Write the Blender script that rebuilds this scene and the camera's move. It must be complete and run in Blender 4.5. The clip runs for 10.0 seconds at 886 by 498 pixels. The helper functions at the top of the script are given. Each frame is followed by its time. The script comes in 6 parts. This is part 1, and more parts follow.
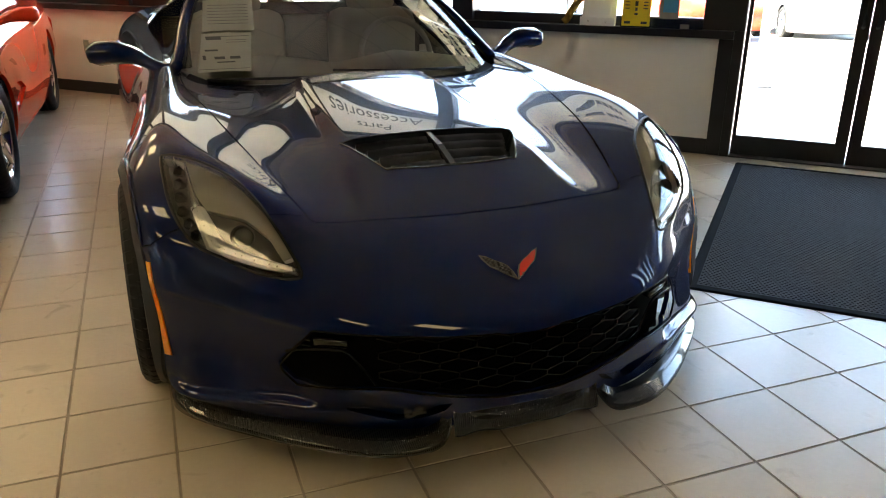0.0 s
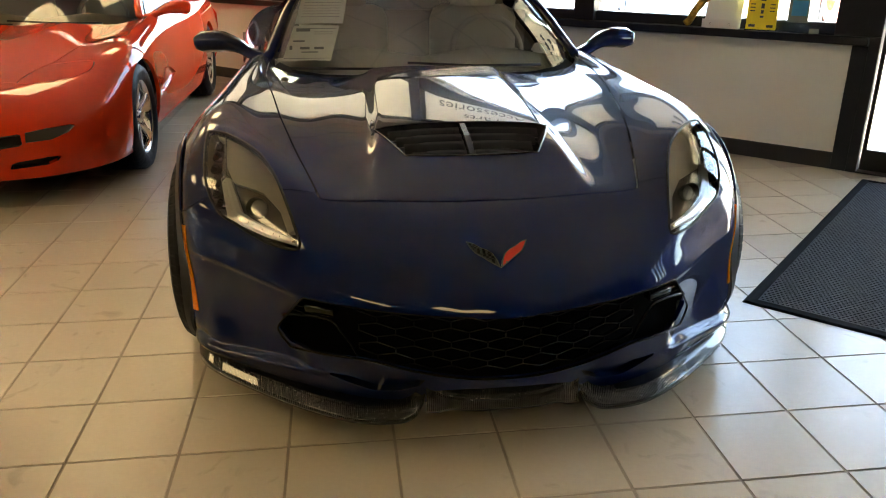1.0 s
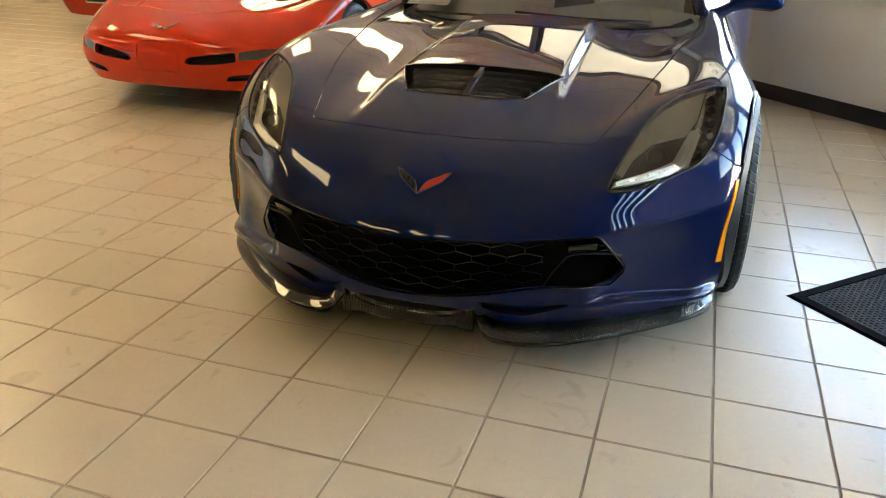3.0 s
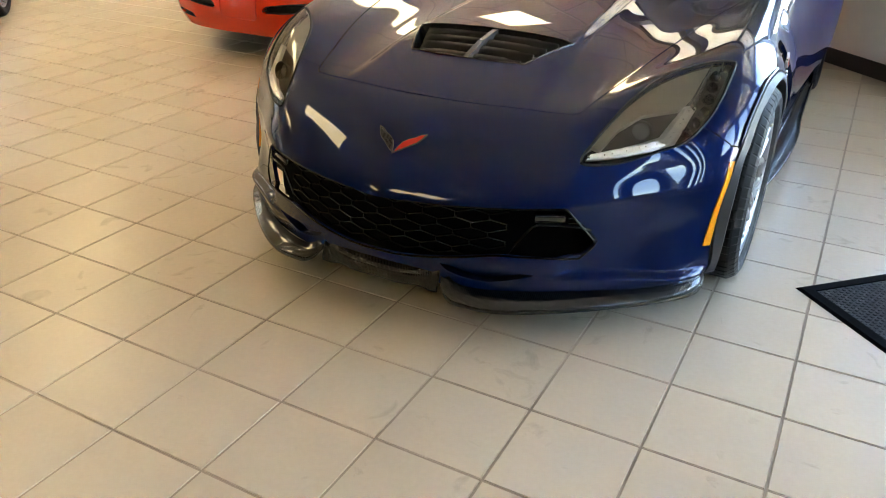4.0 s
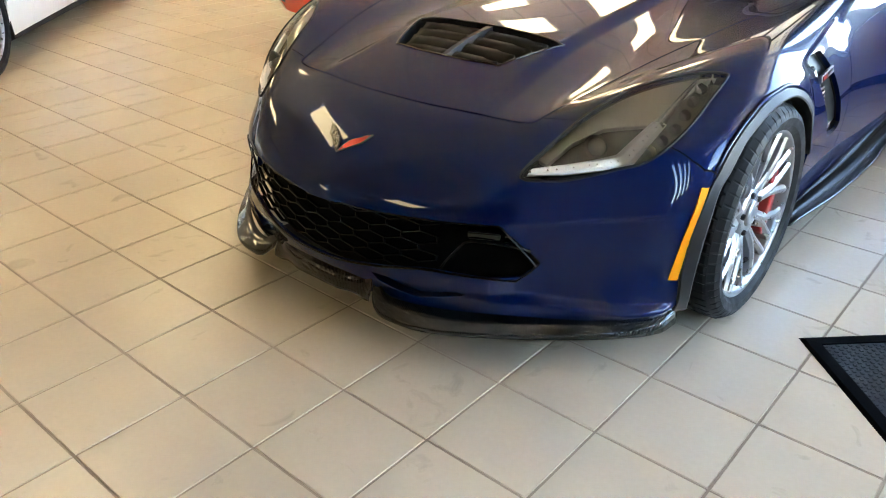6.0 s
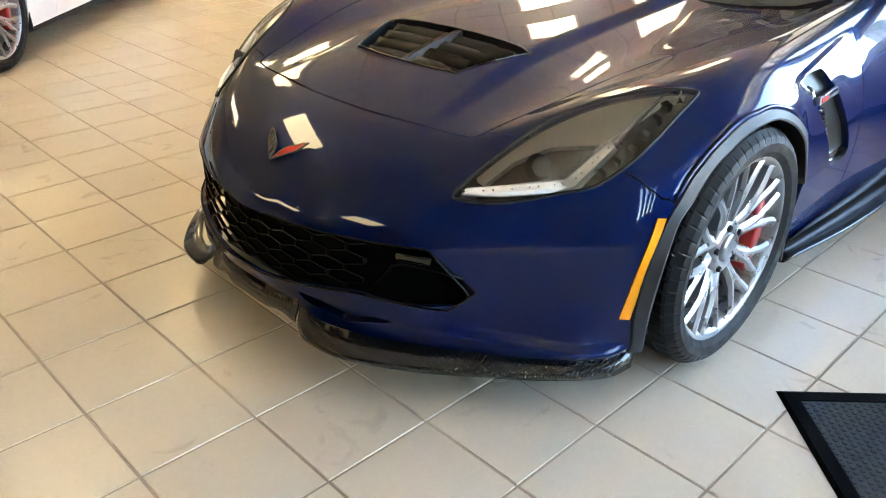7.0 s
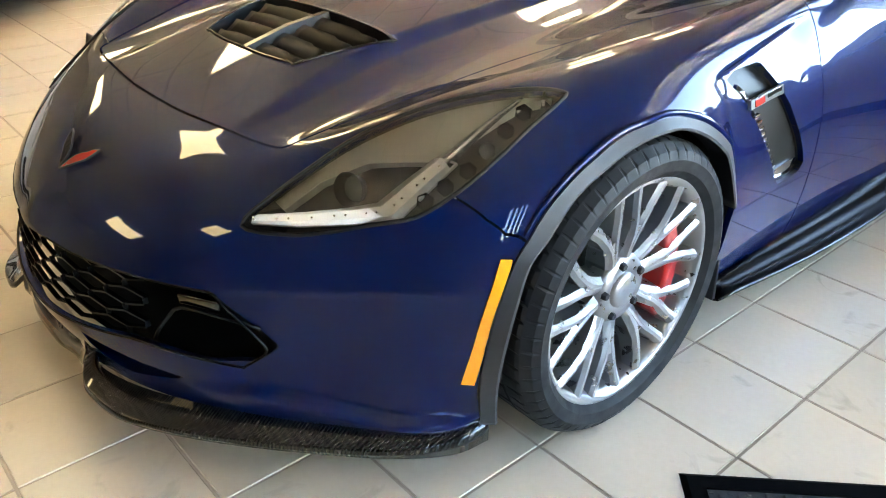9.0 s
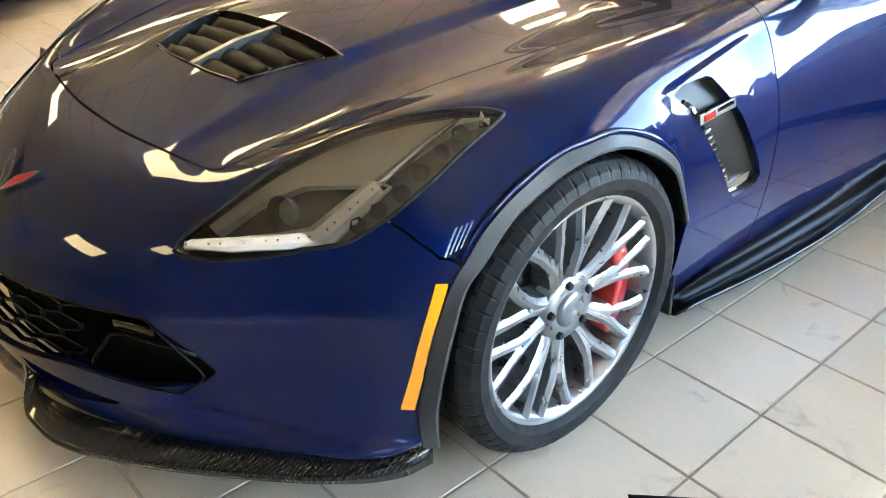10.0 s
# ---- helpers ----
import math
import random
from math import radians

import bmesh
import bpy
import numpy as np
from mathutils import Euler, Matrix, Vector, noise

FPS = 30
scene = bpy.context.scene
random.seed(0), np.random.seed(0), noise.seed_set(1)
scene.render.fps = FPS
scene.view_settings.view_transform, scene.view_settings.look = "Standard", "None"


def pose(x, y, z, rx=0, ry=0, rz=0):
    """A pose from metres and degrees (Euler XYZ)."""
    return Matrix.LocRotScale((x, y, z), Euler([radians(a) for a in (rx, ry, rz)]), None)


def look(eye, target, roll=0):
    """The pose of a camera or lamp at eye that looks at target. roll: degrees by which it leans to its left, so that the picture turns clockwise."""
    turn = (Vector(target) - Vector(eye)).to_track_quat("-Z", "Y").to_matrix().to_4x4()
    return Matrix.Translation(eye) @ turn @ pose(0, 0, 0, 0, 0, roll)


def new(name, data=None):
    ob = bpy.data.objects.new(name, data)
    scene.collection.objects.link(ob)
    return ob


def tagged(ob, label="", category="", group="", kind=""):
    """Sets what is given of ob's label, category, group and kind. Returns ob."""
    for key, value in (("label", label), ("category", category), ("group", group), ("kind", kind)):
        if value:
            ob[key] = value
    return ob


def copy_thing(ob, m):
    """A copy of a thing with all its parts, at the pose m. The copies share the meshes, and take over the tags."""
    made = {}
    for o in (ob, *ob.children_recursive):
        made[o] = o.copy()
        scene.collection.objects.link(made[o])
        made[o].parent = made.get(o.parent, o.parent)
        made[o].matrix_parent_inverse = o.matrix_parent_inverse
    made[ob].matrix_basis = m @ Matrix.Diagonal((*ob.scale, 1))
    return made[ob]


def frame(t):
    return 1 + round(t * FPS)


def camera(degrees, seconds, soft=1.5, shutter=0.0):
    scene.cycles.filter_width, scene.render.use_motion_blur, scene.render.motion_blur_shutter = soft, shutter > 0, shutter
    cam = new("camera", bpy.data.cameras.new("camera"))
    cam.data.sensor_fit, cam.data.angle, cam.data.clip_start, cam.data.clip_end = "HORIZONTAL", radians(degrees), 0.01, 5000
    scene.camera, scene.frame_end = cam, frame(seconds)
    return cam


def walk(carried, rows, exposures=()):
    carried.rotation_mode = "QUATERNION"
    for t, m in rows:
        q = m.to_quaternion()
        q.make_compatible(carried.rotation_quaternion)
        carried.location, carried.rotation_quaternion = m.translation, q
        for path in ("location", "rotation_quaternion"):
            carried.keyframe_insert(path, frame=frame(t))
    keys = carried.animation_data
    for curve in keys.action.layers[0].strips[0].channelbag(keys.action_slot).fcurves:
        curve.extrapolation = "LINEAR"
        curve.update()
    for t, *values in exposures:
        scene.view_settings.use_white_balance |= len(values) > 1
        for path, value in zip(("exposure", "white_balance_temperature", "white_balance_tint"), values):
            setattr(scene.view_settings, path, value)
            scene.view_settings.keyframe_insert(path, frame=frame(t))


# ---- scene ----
# Axes: the blue car stands along y, its nose to -y; the origin is on the floor under its front axle.
cam = camera(59.16, 10.0, soft=1.05)
# seconds, eye x y z, yaw to the left of +y, pitch, roll
PATH = [
    (0.0, -0.823, -2.437, 1.294, -20.54, -21.01, 0.22),
    (0.5, -0.609, -2.550, 1.277, -15.72, -20.86, 0.12),
    (1.0, -0.400, -2.641, 1.284, -7.60, -20.98, 0.27),
    (1.5, -0.120, -2.703, 1.296, -0.09, -21.36, 0.32),
    (2.0, 0.152, -2.803, 1.312, 7.61, -21.64, 0.39),
    (2.5, 0.442, -2.789, 1.304, 13.32, -22.53, 0.38),
    (3.0, 0.726, -2.784, 1.281, 17.93, -24.05, 0.55),
    (3.2, 0.812, -2.779, 1.281, 19.36, -25.11, 0.69),
    (4.3, 1.263, -2.581, 1.313, 31.01, -27.36, 1.05),
    (4.5, 1.334, -2.561, 1.308, 32.75, -27.35, 1.00),
    (5.0, 1.490, -2.420, 1.327, 36.01, -27.88, 0.72),
    (5.2, 1.545, -2.344, 1.329, 36.99, -27.94, 0.68),
    (6.3, 1.578, -2.076, 1.272, 41.58, -27.86, 0.70),
    (6.5, 1.601, -1.994, 1.257, 42.39, -27.53, 1.07),
    (7.0, 1.671, -1.812, 1.256, 45.12, -27.71, 1.23),
    (7.5, 1.669, -1.623, 1.239, 45.91, -27.59, 0.96),
    (8.0, 1.664, -1.448, 1.211, 46.70, -27.74, 0.70),
    (8.5, 1.689, -1.279, 1.192, 48.30, -28.49, 0.64),
    (9.0, 1.693, -1.189, 1.172, 48.63, -28.89, 0.77),
    (9.5, 1.718, -1.112, 1.175, 48.90, -28.97, 0.48),
    (10.0, 1.734, -1.077, 1.203, 48.57, -29.12, 0.32),
]
walk(cam, [(t, pose(x, y, z, 90 + pitch, 0, yaw) @ pose(0, 0, 0, 0, 0, roll)) for t, x, y, z, yaw, pitch, roll in PATH],
     [(0.0, 4.74, 7250, 10), (1.0, 4.92, 7700, 10), (2.0, 5.10, 7900, 10), (2.5, 5.17, 7800, 10), (3.0, 5.42, 7400, 10), (5.0, 5.56, 6650, 10), (6.5, 5.68, 6650, 10), (8.0, 5.92, 6850, 10), (10.0, 5.88, 7050, 10)])

# ---------- world, sun, exposure ----------
scene.view_settings.exposure = 4.25
world = bpy.data.worlds.new("daylight")
scene.world = world
world.use_nodes = True
wn, wl = world.node_tree.nodes, world.node_tree.links
sky = wn.new("ShaderNodeTexSky")
sky.sky_type, sky.sun_disc = "NISHITA", False
SUN_EL, SUN_AZ = 58.0, 305.0     # degrees; azimuth from +y towards +x
sky.sun_elevation, sky.sun_rotation = radians(SUN_EL), radians(SUN_AZ)
wn["Background"].inputs["Strength"].default_value = 0.13
wl.new(sky.outputs[0], wn["Background"].inputs["Color"])
sun = new("sun", bpy.data.lights.new("sun", "SUN"))
sun.data.energy, sun.data.angle, sun.data.color = 5.0, radians(0.5), (1.0, 0.95, 0.86)
_el, _az = radians(SUN_EL), radians(SUN_AZ)
sun.matrix_world = look((math.sin(_az) * math.cos(_el) * 30, math.cos(_az) * math.cos(_el) * 30, math.sin(_el) * 30), (0, 0, 0))

# ---------- materials ----------


def material(name, color, rough=0.5, metal=0.0, **more):
    """A principled material; more: inputs by their names with underscores for blanks."""
    m = bpy.data.materials.new(name)
    m.use_nodes = True
    b = m.node_tree.nodes["Principled BSDF"]
    b.inputs["Base Color"].default_value = (*color, 1)
    b.inputs["Roughness"].default_value = rough
    b.inputs["Metallic"].default_value = metal
    for key, value in more.items():
        b.inputs[key.replace("_", " ")].default_value = value
    return m


def noise_node(m, scale, detail=4, kind="ShaderNodeTexNoise"):
    nodes, links = m.node_tree.nodes, m.node_tree.links
    co, n = nodes.new("ShaderNodeTexCoord"), nodes.new(kind)
    n.inputs["Scale"].default_value = scale
    if kind == "ShaderNodeTexNoise":
        n.inputs["Detail"].default_value = detail
    links.new(co.outputs["Object"], n.inputs["Vector"])
    return n


def vary_color(m, low, high, scale, detail=4, amount=1.0):
    """Noise between two colours, multiplied into what feeds the base colour."""
    nodes, links = m.node_tree.nodes, m.node_tree.links
    b = nodes["Principled BSDF"]
    n, ramp, mix = noise_node(m, scale, detail), nodes.new("ShaderNodeValToRGB"), nodes.new("ShaderNodeMix")
    ramp.color_ramp.elements[0].position, ramp.color_ramp.elements[1].position = 0.32, 0.68
    ramp.color_ramp.elements[0].color, ramp.color_ramp.elements[1].color = (*low, 1), (*high, 1)
    links.new(n.outputs[0], ramp.inputs[0])
    mix.data_type, mix.blend_type = "RGBA", "MULTIPLY"
    mix.inputs[0].default_value = amount
    source = b.inputs["Base Color"].links
    if source:
        links.new(source[0].from_socket, mix.inputs[6])
    else:
        mix.inputs[6].default_value = b.inputs["Base Color"].default_value
    links.new(ramp.outputs[0], mix.inputs[7])
    links.new(mix.outputs[2], b.inputs["Base Color"])
    return m


def vary_rough(m, scale, low, high):
    nodes, links = m.node_tree.nodes, m.node_tree.links
    n, r = noise_node(m, scale), nodes.new("ShaderNodeMapRange")
    r.inputs["From Min"].default_value, r.inputs["From Max"].default_value = 0.3, 0.7
    r.inputs["To Min"].default_value, r.inputs["To Max"].default_value = low, high
    links.new(n.outputs[0], r.inputs["Value"])
    links.new(r.outputs[0], nodes["Principled BSDF"].inputs["Roughness"])
    return m


def add_bump(m, scale, strength, distance=0.002, detail=4):
    nodes, links = m.node_tree.nodes, m.node_tree.links
    n, bump = noise_node(m, scale, detail), nodes.new("ShaderNodeBump")
    bump.inputs["Strength"].default_value, bump.inputs["Distance"].default_value = strength, distance
    links.new(n.outputs[0], bump.inputs["Height"])
    links.new(bump.outputs[0], nodes["Principled BSDF"].inputs["Normal"])
    return m


def random_tint(m, spread, source="Object Info", low=0.0):
    """Each piece a little lighter or darker."""
    nodes, links = m.node_tree.nodes, m.node_tree.links
    b = nodes["Principled BSDF"]
    if source == "Object Info":
        r = nodes.new("ShaderNodeObjectInfo").outputs["Random"]
    else:
        r = nodes.new("ShaderNodeNewGeometry").outputs["Random Per Island"]
    mr, hsv = nodes.new("ShaderNodeMapRange"), nodes.new("ShaderNodeHueSaturation")
    mr.inputs["To Min"].default_value, mr.inputs["To Max"].default_value = 1 - spread, 1 + spread
    links.new(r, mr.inputs["Value"])
    links.new(mr.outputs[0], hsv.inputs["Value"])
    source = b.inputs["Base Color"].links
    if source:
        links.new(source[0].from_socket, hsv.inputs["Color"])
    else:
        hsv.inputs["Color"].default_value = b.inputs["Base Color"].default_value
    links.new(hsv.outputs[0], b.inputs["Base Color"])
    return m


def paint(name, color, metal, rough, flake=0.0, gloss=0.008):
    """Clear-coated car paint with fine metallic flake."""
    m = material(name, color, rough, metal, Coat_Weight=1.0, Coat_Roughness=gloss, Coat_IOR=1.39, Specular_IOR_Level=0.0)
    if flake:
        vary_color(m, (1 - flake,) * 3, (1 + flake,) * 3, 1400, 1)
    return m


def clear(name, tint, rough=0.0, ior=1.5):
    """Thin glass: see-through with a mirror gloss."""
    m = bpy.data.materials.new(name)
    m.use_nodes = True
    nodes, links = m.node_tree.nodes, m.node_tree.links
    nodes.remove(nodes["Principled BSDF"])
    tr, gl, mix, fr = (nodes.new("ShaderNode" + k) for k in ("BsdfTransparent", "BsdfGlossy", "MixShader", "Fresnel"))
    tr.inputs["Color"].default_value = (*tint, 1)
    gl.inputs["Roughness"].default_value = rough
    fr.inputs["IOR"].default_value = ior
    links.new(fr.outputs[0], mix.inputs[0])
    links.new(tr.outputs[0], mix.inputs[1])
    links.new(gl.outputs[0], mix.inputs[2])
    links.new(mix.outputs[0], nodes["Material Output"].inputs["Surface"])
    return m


def glow(name, color, strength):
    m = material(name, (0.8, 0.8, 0.8), 0.5)
    b = m.node_tree.nodes["Principled BSDF"]
    b.inputs["Emission Color"].default_value, b.inputs["Emission Strength"].default_value = (*color, 1), strength
    return m


BLUE = paint("blue_metallic_paint", (0.0001, 0.0056, 0.042), 0.36, 0.30, 0.35)
WHITE = paint("white_car_paint", (0.78, 0.78, 0.77), 0.0, 0.35, gloss=0.03)
RED = paint("red_car_paint", (0.56, 0.036, 0.010), 0.0, 0.4, gloss=0.012)
DEEP_RED = paint("deep_red_car_paint", (0.45, 0.03, 0.015), 0.0, 0.35, gloss=0.03)
SILVER = paint("silver_car_paint", (0.30, 0.29, 0.30), 0.6, 0.35, 0.2)
FLARE = add_bump(material("grained_dark_plastic", (0.026, 0.0265, 0.0285), 0.5), 900, 0.25, 0.0005)
BLACK_GLOSS = material("gloss_black_plastic", (0.002, 0.002, 0.0024), 0.06, Coat_Weight=0.6)
BLACK_MATT = add_bump(material("matt_black_plastic", (0.0035, 0.0035, 0.004), 0.55, Specular_IOR_Level=0.25), 600, 0.2, 0.0005)
RUBBER = add_bump(vary_rough(material("tyre_rubber", (0.007, 0.0072, 0.0078), 0.6, Specular_IOR_Level=0.25), 30, 0.45, 0.7), 500, 0.2, 0.0006)
ALLOY = vary_rough(material("silver_wheel_alloy", (0.36, 0.362, 0.366), 0.34, 0.95, Coat_Weight=0.15, Coat_Roughness=0.1), 40, 0.26, 0.34)
DARK_METAL = material("dark_cast_metal", (0.05, 0.05, 0.052), 0.5, 0.7)
STEEL = vary_rough(material("brake_disc_steel", (0.20, 0.195, 0.19), 0.35, 1.0), 60, 0.25, 0.45)
CHROME = material("chrome", (0.78, 0.78, 0.8), 0.07, 1.0)
CALIPER = material("red_brake_caliper_paint", (0.28, 0.008, 0.006), 0.3, Coat_Weight=0.8)
AMBER = material("amber_marker_plastic", (0.95, 0.30, 0.01), 0.2, Coat_Weight=1.0, Subsurface_Weight=0.3)
LENS = clear("smoky_lamp_lens", (0.96, 0.95, 0.91), 0.01, 1.75)
GLASS = clear("tinted_car_glass", (0.72, 0.75, 0.64), 0.0, 2.3)
COUPE_GLASS = clear("dark_car_glass", (0.55, 0.57, 0.50), 0.0, 1.5)
WINDOW = clear("window_glass", (0.90, 0.92, 0.92), 0.0, 1.45)
LAMP_WHITE = material("white_light_guide", (0.88, 0.88, 0.87), 0.42, 0.6, Coat_Weight=0.3)
# grey bezel, paler by the ceiling's reflected haze put into its colour
LAMP_PALE = material("pale_bezel_with_lens_haze", (0.46, 0.445, 0.38), 0.3, 0.1)
SKIRT_BLACK = material("satin_black_skirt", (0.0025, 0.0025, 0.0028), 0.26, Specular_IOR_Level=0.08)
GRILLE_BLACK = material("grille_black", (0.0025, 0.0025, 0.0028), 0.26, Specular_IOR_Level=0.13)
# near-zero black: shade of grille and arch depths as colour; also the mat's edge
VOID_BLACK = add_bump(material("black_for_shade_and_edging", (0.0012, 0.0012, 0.0012), 0.8, Specular_IOR_Level=0.05), 400, 0.2, 0.0005)
VENT_GREY = add_bump(material("satin_vent_panel", (0.012, 0.0115, 0.0095), 0.36, Specular_IOR_Level=0.16), 500, 0.15, 0.0004)
LAMP_GREY = material("grey_lamp_bezel", (0.055, 0.052, 0.040), 0.35, 0.2)
LAMP_DOT = material("pale_led_cover", (0.95, 0.95, 0.95), 0.2, 0.75, Coat_Weight=0.5)
LAMP_DARK = material("smoked_lamp_cell", (0.10, 0.098, 0.085), 0.16, 0.7)
LAMP_EYE = material("projector_glass", (0.30, 0.31, 0.31), 0.25, 0.3, Coat_Weight=1.0)
PAPER = vary_color(material("paper", (0.27, 0.275, 0.24), 0.8), (0.93, 0.93, 0.93), (1, 1, 1), 20)
INK = material("ink", (0.05, 0.05, 0.05), 0.7)
EMBLEM_RED = material("emblem_red", (0.55, 0.03, 0.02), 0.2, 0.3, Coat_Weight=1.0)


def checks():
    m = material("black_and_silver_checks", (0.02, 0.02, 0.02), 0.25, 0.6)
    nodes, links = m.node_tree.nodes, m.node_tree.links
    co, ch = nodes.new("ShaderNodeTexCoord"), nodes.new("ShaderNodeTexChecker")
    ch.inputs["Scale"].default_value = 140
    ch.inputs["Color1"].default_value, ch.inputs["Color2"].default_value = (0.01, 0.01, 0.01, 1), (0.10, 0.10, 0.10, 1)
    links.new(co.outputs["Object"], ch.inputs["Vector"])
    links.new(ch.outputs["Color"], nodes["Principled BSDF"].inputs["Base Color"])
    return m


CHECKS = checks()


def carbon():
    """Twill-woven carbon fibre under clear lacquer."""
    m = material("carbon_fibre", (0.010, 0.010, 0.010), 0.4, 0.1, Coat_Weight=1.0, Coat_Roughness=0.01, Specular_IOR_Level=0.1)
    nodes, links = m.node_tree.nodes, m.node_tree.links
    co, w1, w2, mix, ramp = (nodes.new("ShaderNode" + k) for k in ("TexCoord", "TexWave", "TexWave", "Mix", "ValToRGB"))
    for w, axis, pitch in ((w1, "X", 60), (w2, "Y", 22)):
        w.bands_direction = axis
        w.inputs["Scale"].default_value = pitch
        links.new(co.outputs["Object"], w.inputs["Vector"])
    mix.inputs[0].default_value = 0.3
    links.new(w1.outputs[1], mix.inputs[2])
    links.new(w2.outputs[1], mix.inputs[3])
    ramp.color_ramp.elements[0].color, ramp.color_ramp.elements[1].color = (0.003, 0.003, 0.003, 1), (0.0075, 0.0073, 0.0068, 1)
    ramp.color_ramp.elements[0].position, ramp.color_ramp.elements[1].position = 0.35, 0.75
    links.new(mix.outputs[0], ramp.inputs[0])
    links.new(ramp.outputs[0], nodes["Principled BSDF"].inputs["Base Color"])
    return m


CARBON = carbon()
def tile_stone(name, source):
    m = material(name, (0.58, 0.505, 0.392), 0.27)
    vary_color(m, (0.982, 0.98, 0.976), (1.01, 1.01, 1.01), 60, 4)
    random_tint(m, 0.03, source)
    nodes, links = m.node_tree.nodes, m.node_tree.links
    # faint scuffs over the whole floor
    b, where, n, r, hsv = nodes["Principled BSDF"], nodes.new("ShaderNodeNewGeometry"), nodes.new("ShaderNodeTexNoise"), nodes.new("ShaderNodeMapRange"), nodes.new("ShaderNodeHueSaturation")
    n.inputs["Scale"].default_value, n.inputs["Detail"].default_value = 2.2, 6
    r.inputs["From Min"].default_value, r.inputs["From Max"].default_value = 0.25, 0.75
    r.inputs["To Min"].default_value, r.inputs["To Max"].default_value = 0.955, 1.025
    links.new(where.outputs["Position"], n.inputs["Vector"])
    links.new(n.outputs[0], r.inputs["Value"])
    links.new(r.outputs[0], hsv.inputs["Value"])
    links.new(b.inputs["Base Color"].links[0].from_socket, hsv.inputs["Color"])
    scuff, ramp, dark = nodes.new("ShaderNodeTexNoise"), nodes.new("ShaderNodeMapRange"), nodes.new("ShaderNodeHueSaturation")
    scuff.inputs["Scale"].default_value, scuff.inputs["Detail"].default_value, scuff.inputs["Distortion"].default_value = 7.0, 7, 1.2
    ramp.inputs["From Min"].default_value, ramp.inputs["From Max"].default_value = 0.64, 0.74
    ramp.inputs["To Min"].default_value, ramp.inputs["To Max"].default_value = 1.0, 0.80
    links.new(where.outputs["Position"], scuff.inputs["Vector"])
    links.new(scuff.outputs[0], ramp.inputs["Value"])
    links.new(ramp.outputs[0], dark.inputs["Value"])
    links.new(hsv.outputs[0], dark.inputs["Color"])
    links.new(dark.outputs[0], b.inputs["Base Color"])
    return m


TILE = tile_stone("beige_ceramic_tile", "Object Info")
TILE_REST = tile_stone("beige_ceramic_tile_joined", "Geometry")
GROUT = vary_color(material("brown_grout", (0.36, 0.30, 0.235), 0.85), (0.60, 0.57, 0.55), (1.2, 1.2, 1.2), 1.6)
WALL_TAN = add_bump(vary_color(material("cream_wall_paint", (0.62, 0.55, 0.43), 0.75), (0.95, 0.95, 0.94), (1.02, 1.02, 1.02), 3), 220, 0.15, 0.001)
PANEL = add_bump(vary_color(material("white_wall_panel", (0.78, 0.76, 0.70), 0.6), (0.95, 0.95, 0.94), (1.02, 1.02, 1.02), 2), 260, 0.12, 0.001)
DARK_FRAME = vary_rough(material("dark_bronze_frame", (0.018, 0.016, 0.015), 0.4, 0.3), 15, 0.3, 0.5)
BASE_BLACK = vary_rough(material("black_vinyl_baseboard", (0.012, 0.011, 0.011), 0.45), 12, 0.38, 0.55)
CEILING = add_bump(vary_color(material("ceiling_tile", (0.52, 0.475, 0.415), 0.85), (0.92, 0.92, 0.92), (1.02, 1.02, 1.02), 30), 150, 0.4, 0.003)

CEILING_BAR = material("grey_ceiling_bar", (0.30, 0.28, 0.25), 0.5)
# for unseen walls: chosen dark to deepen the reflections in the blue paint
WALL_UNSEEN = add_bump(vary_color(material("unseen_wall_dark_brown", (0.17, 0.145, 0.115), 0.75), (0.93, 0.93, 0.92), (1.02, 1.02, 1.02), 3), 220, 0.15, 0.001)

# ---------- mesh helpers ----------
MIRROR = Matrix.Diagonal((-1, 1, 1, 1))


def link_mesh(name, bm, mat, parent=None, label="", smooth=True, m=None):
    data = bpy.data.meshes.new(name)
    if smooth:
        for f in bm.faces:
            f.smooth = True
    bm.to_mesh(data)
    bm.free()
    for one in mat if isinstance(mat, (list, tuple)) else [mat]:
        data.materials.append(one)
    ob = new(name, data)
    ob.parent = parent
    if m is not None:
        ob.matrix_local = m
    if label:
        ob["label"] = label
    return ob


def part(name, bm, mat, parent, label="", smooth=True, m=None):
    """One mesh under a thing or under a part."""
    return link_mesh(name, bm, mat, parent, label, smooth, m)


def share(name, ob, parent, m, label=""):
    """Another piece on the same mesh."""
    o = new(name, ob.data)
    o.parent = parent
    o.matrix_local = m
    if label:
        o["label"] = label
    return o


def thing(name, label, category, group="", m=None):
    ob = new(name)
    ob.empty_display_size = 0.1
    if m is not None:
        ob.matrix_world = m
    return tagged(ob, label, category, group)


def add_box(bm, lo, hi, bevel=0.0, m=None, seg=2):
    made = bmesh.ops.create_cube(bm, size=1.0)["verts"]
    size, mid = [(b - a) for a, b in zip(lo, hi)], [(a + b) / 2 for a, b in zip(lo, hi)]
    for v in made:
        v.co = Vector([c * s + o for c, s, o in zip(v.co, size, mid)])
    if bevel:
        edges = list({e for v in made for e in v.link_edges})
        out = bmesh.ops.bevel(bm, geom=edges, offset=bevel, segments=seg, profile=0.5, affect="EDGES")
        made = list({v for f in out["faces"] for v in f.verts} | {v for v in made if v.is_valid})
    if m is not None:
        bmesh.ops.transform(bm, matrix=m, verts=made)
    return made


def box(lo, hi, bevel=0.0, m=None, seg=2):
    bm = bmesh.new()
    add_box(bm, lo, hi, bevel, m, seg)
    return bm


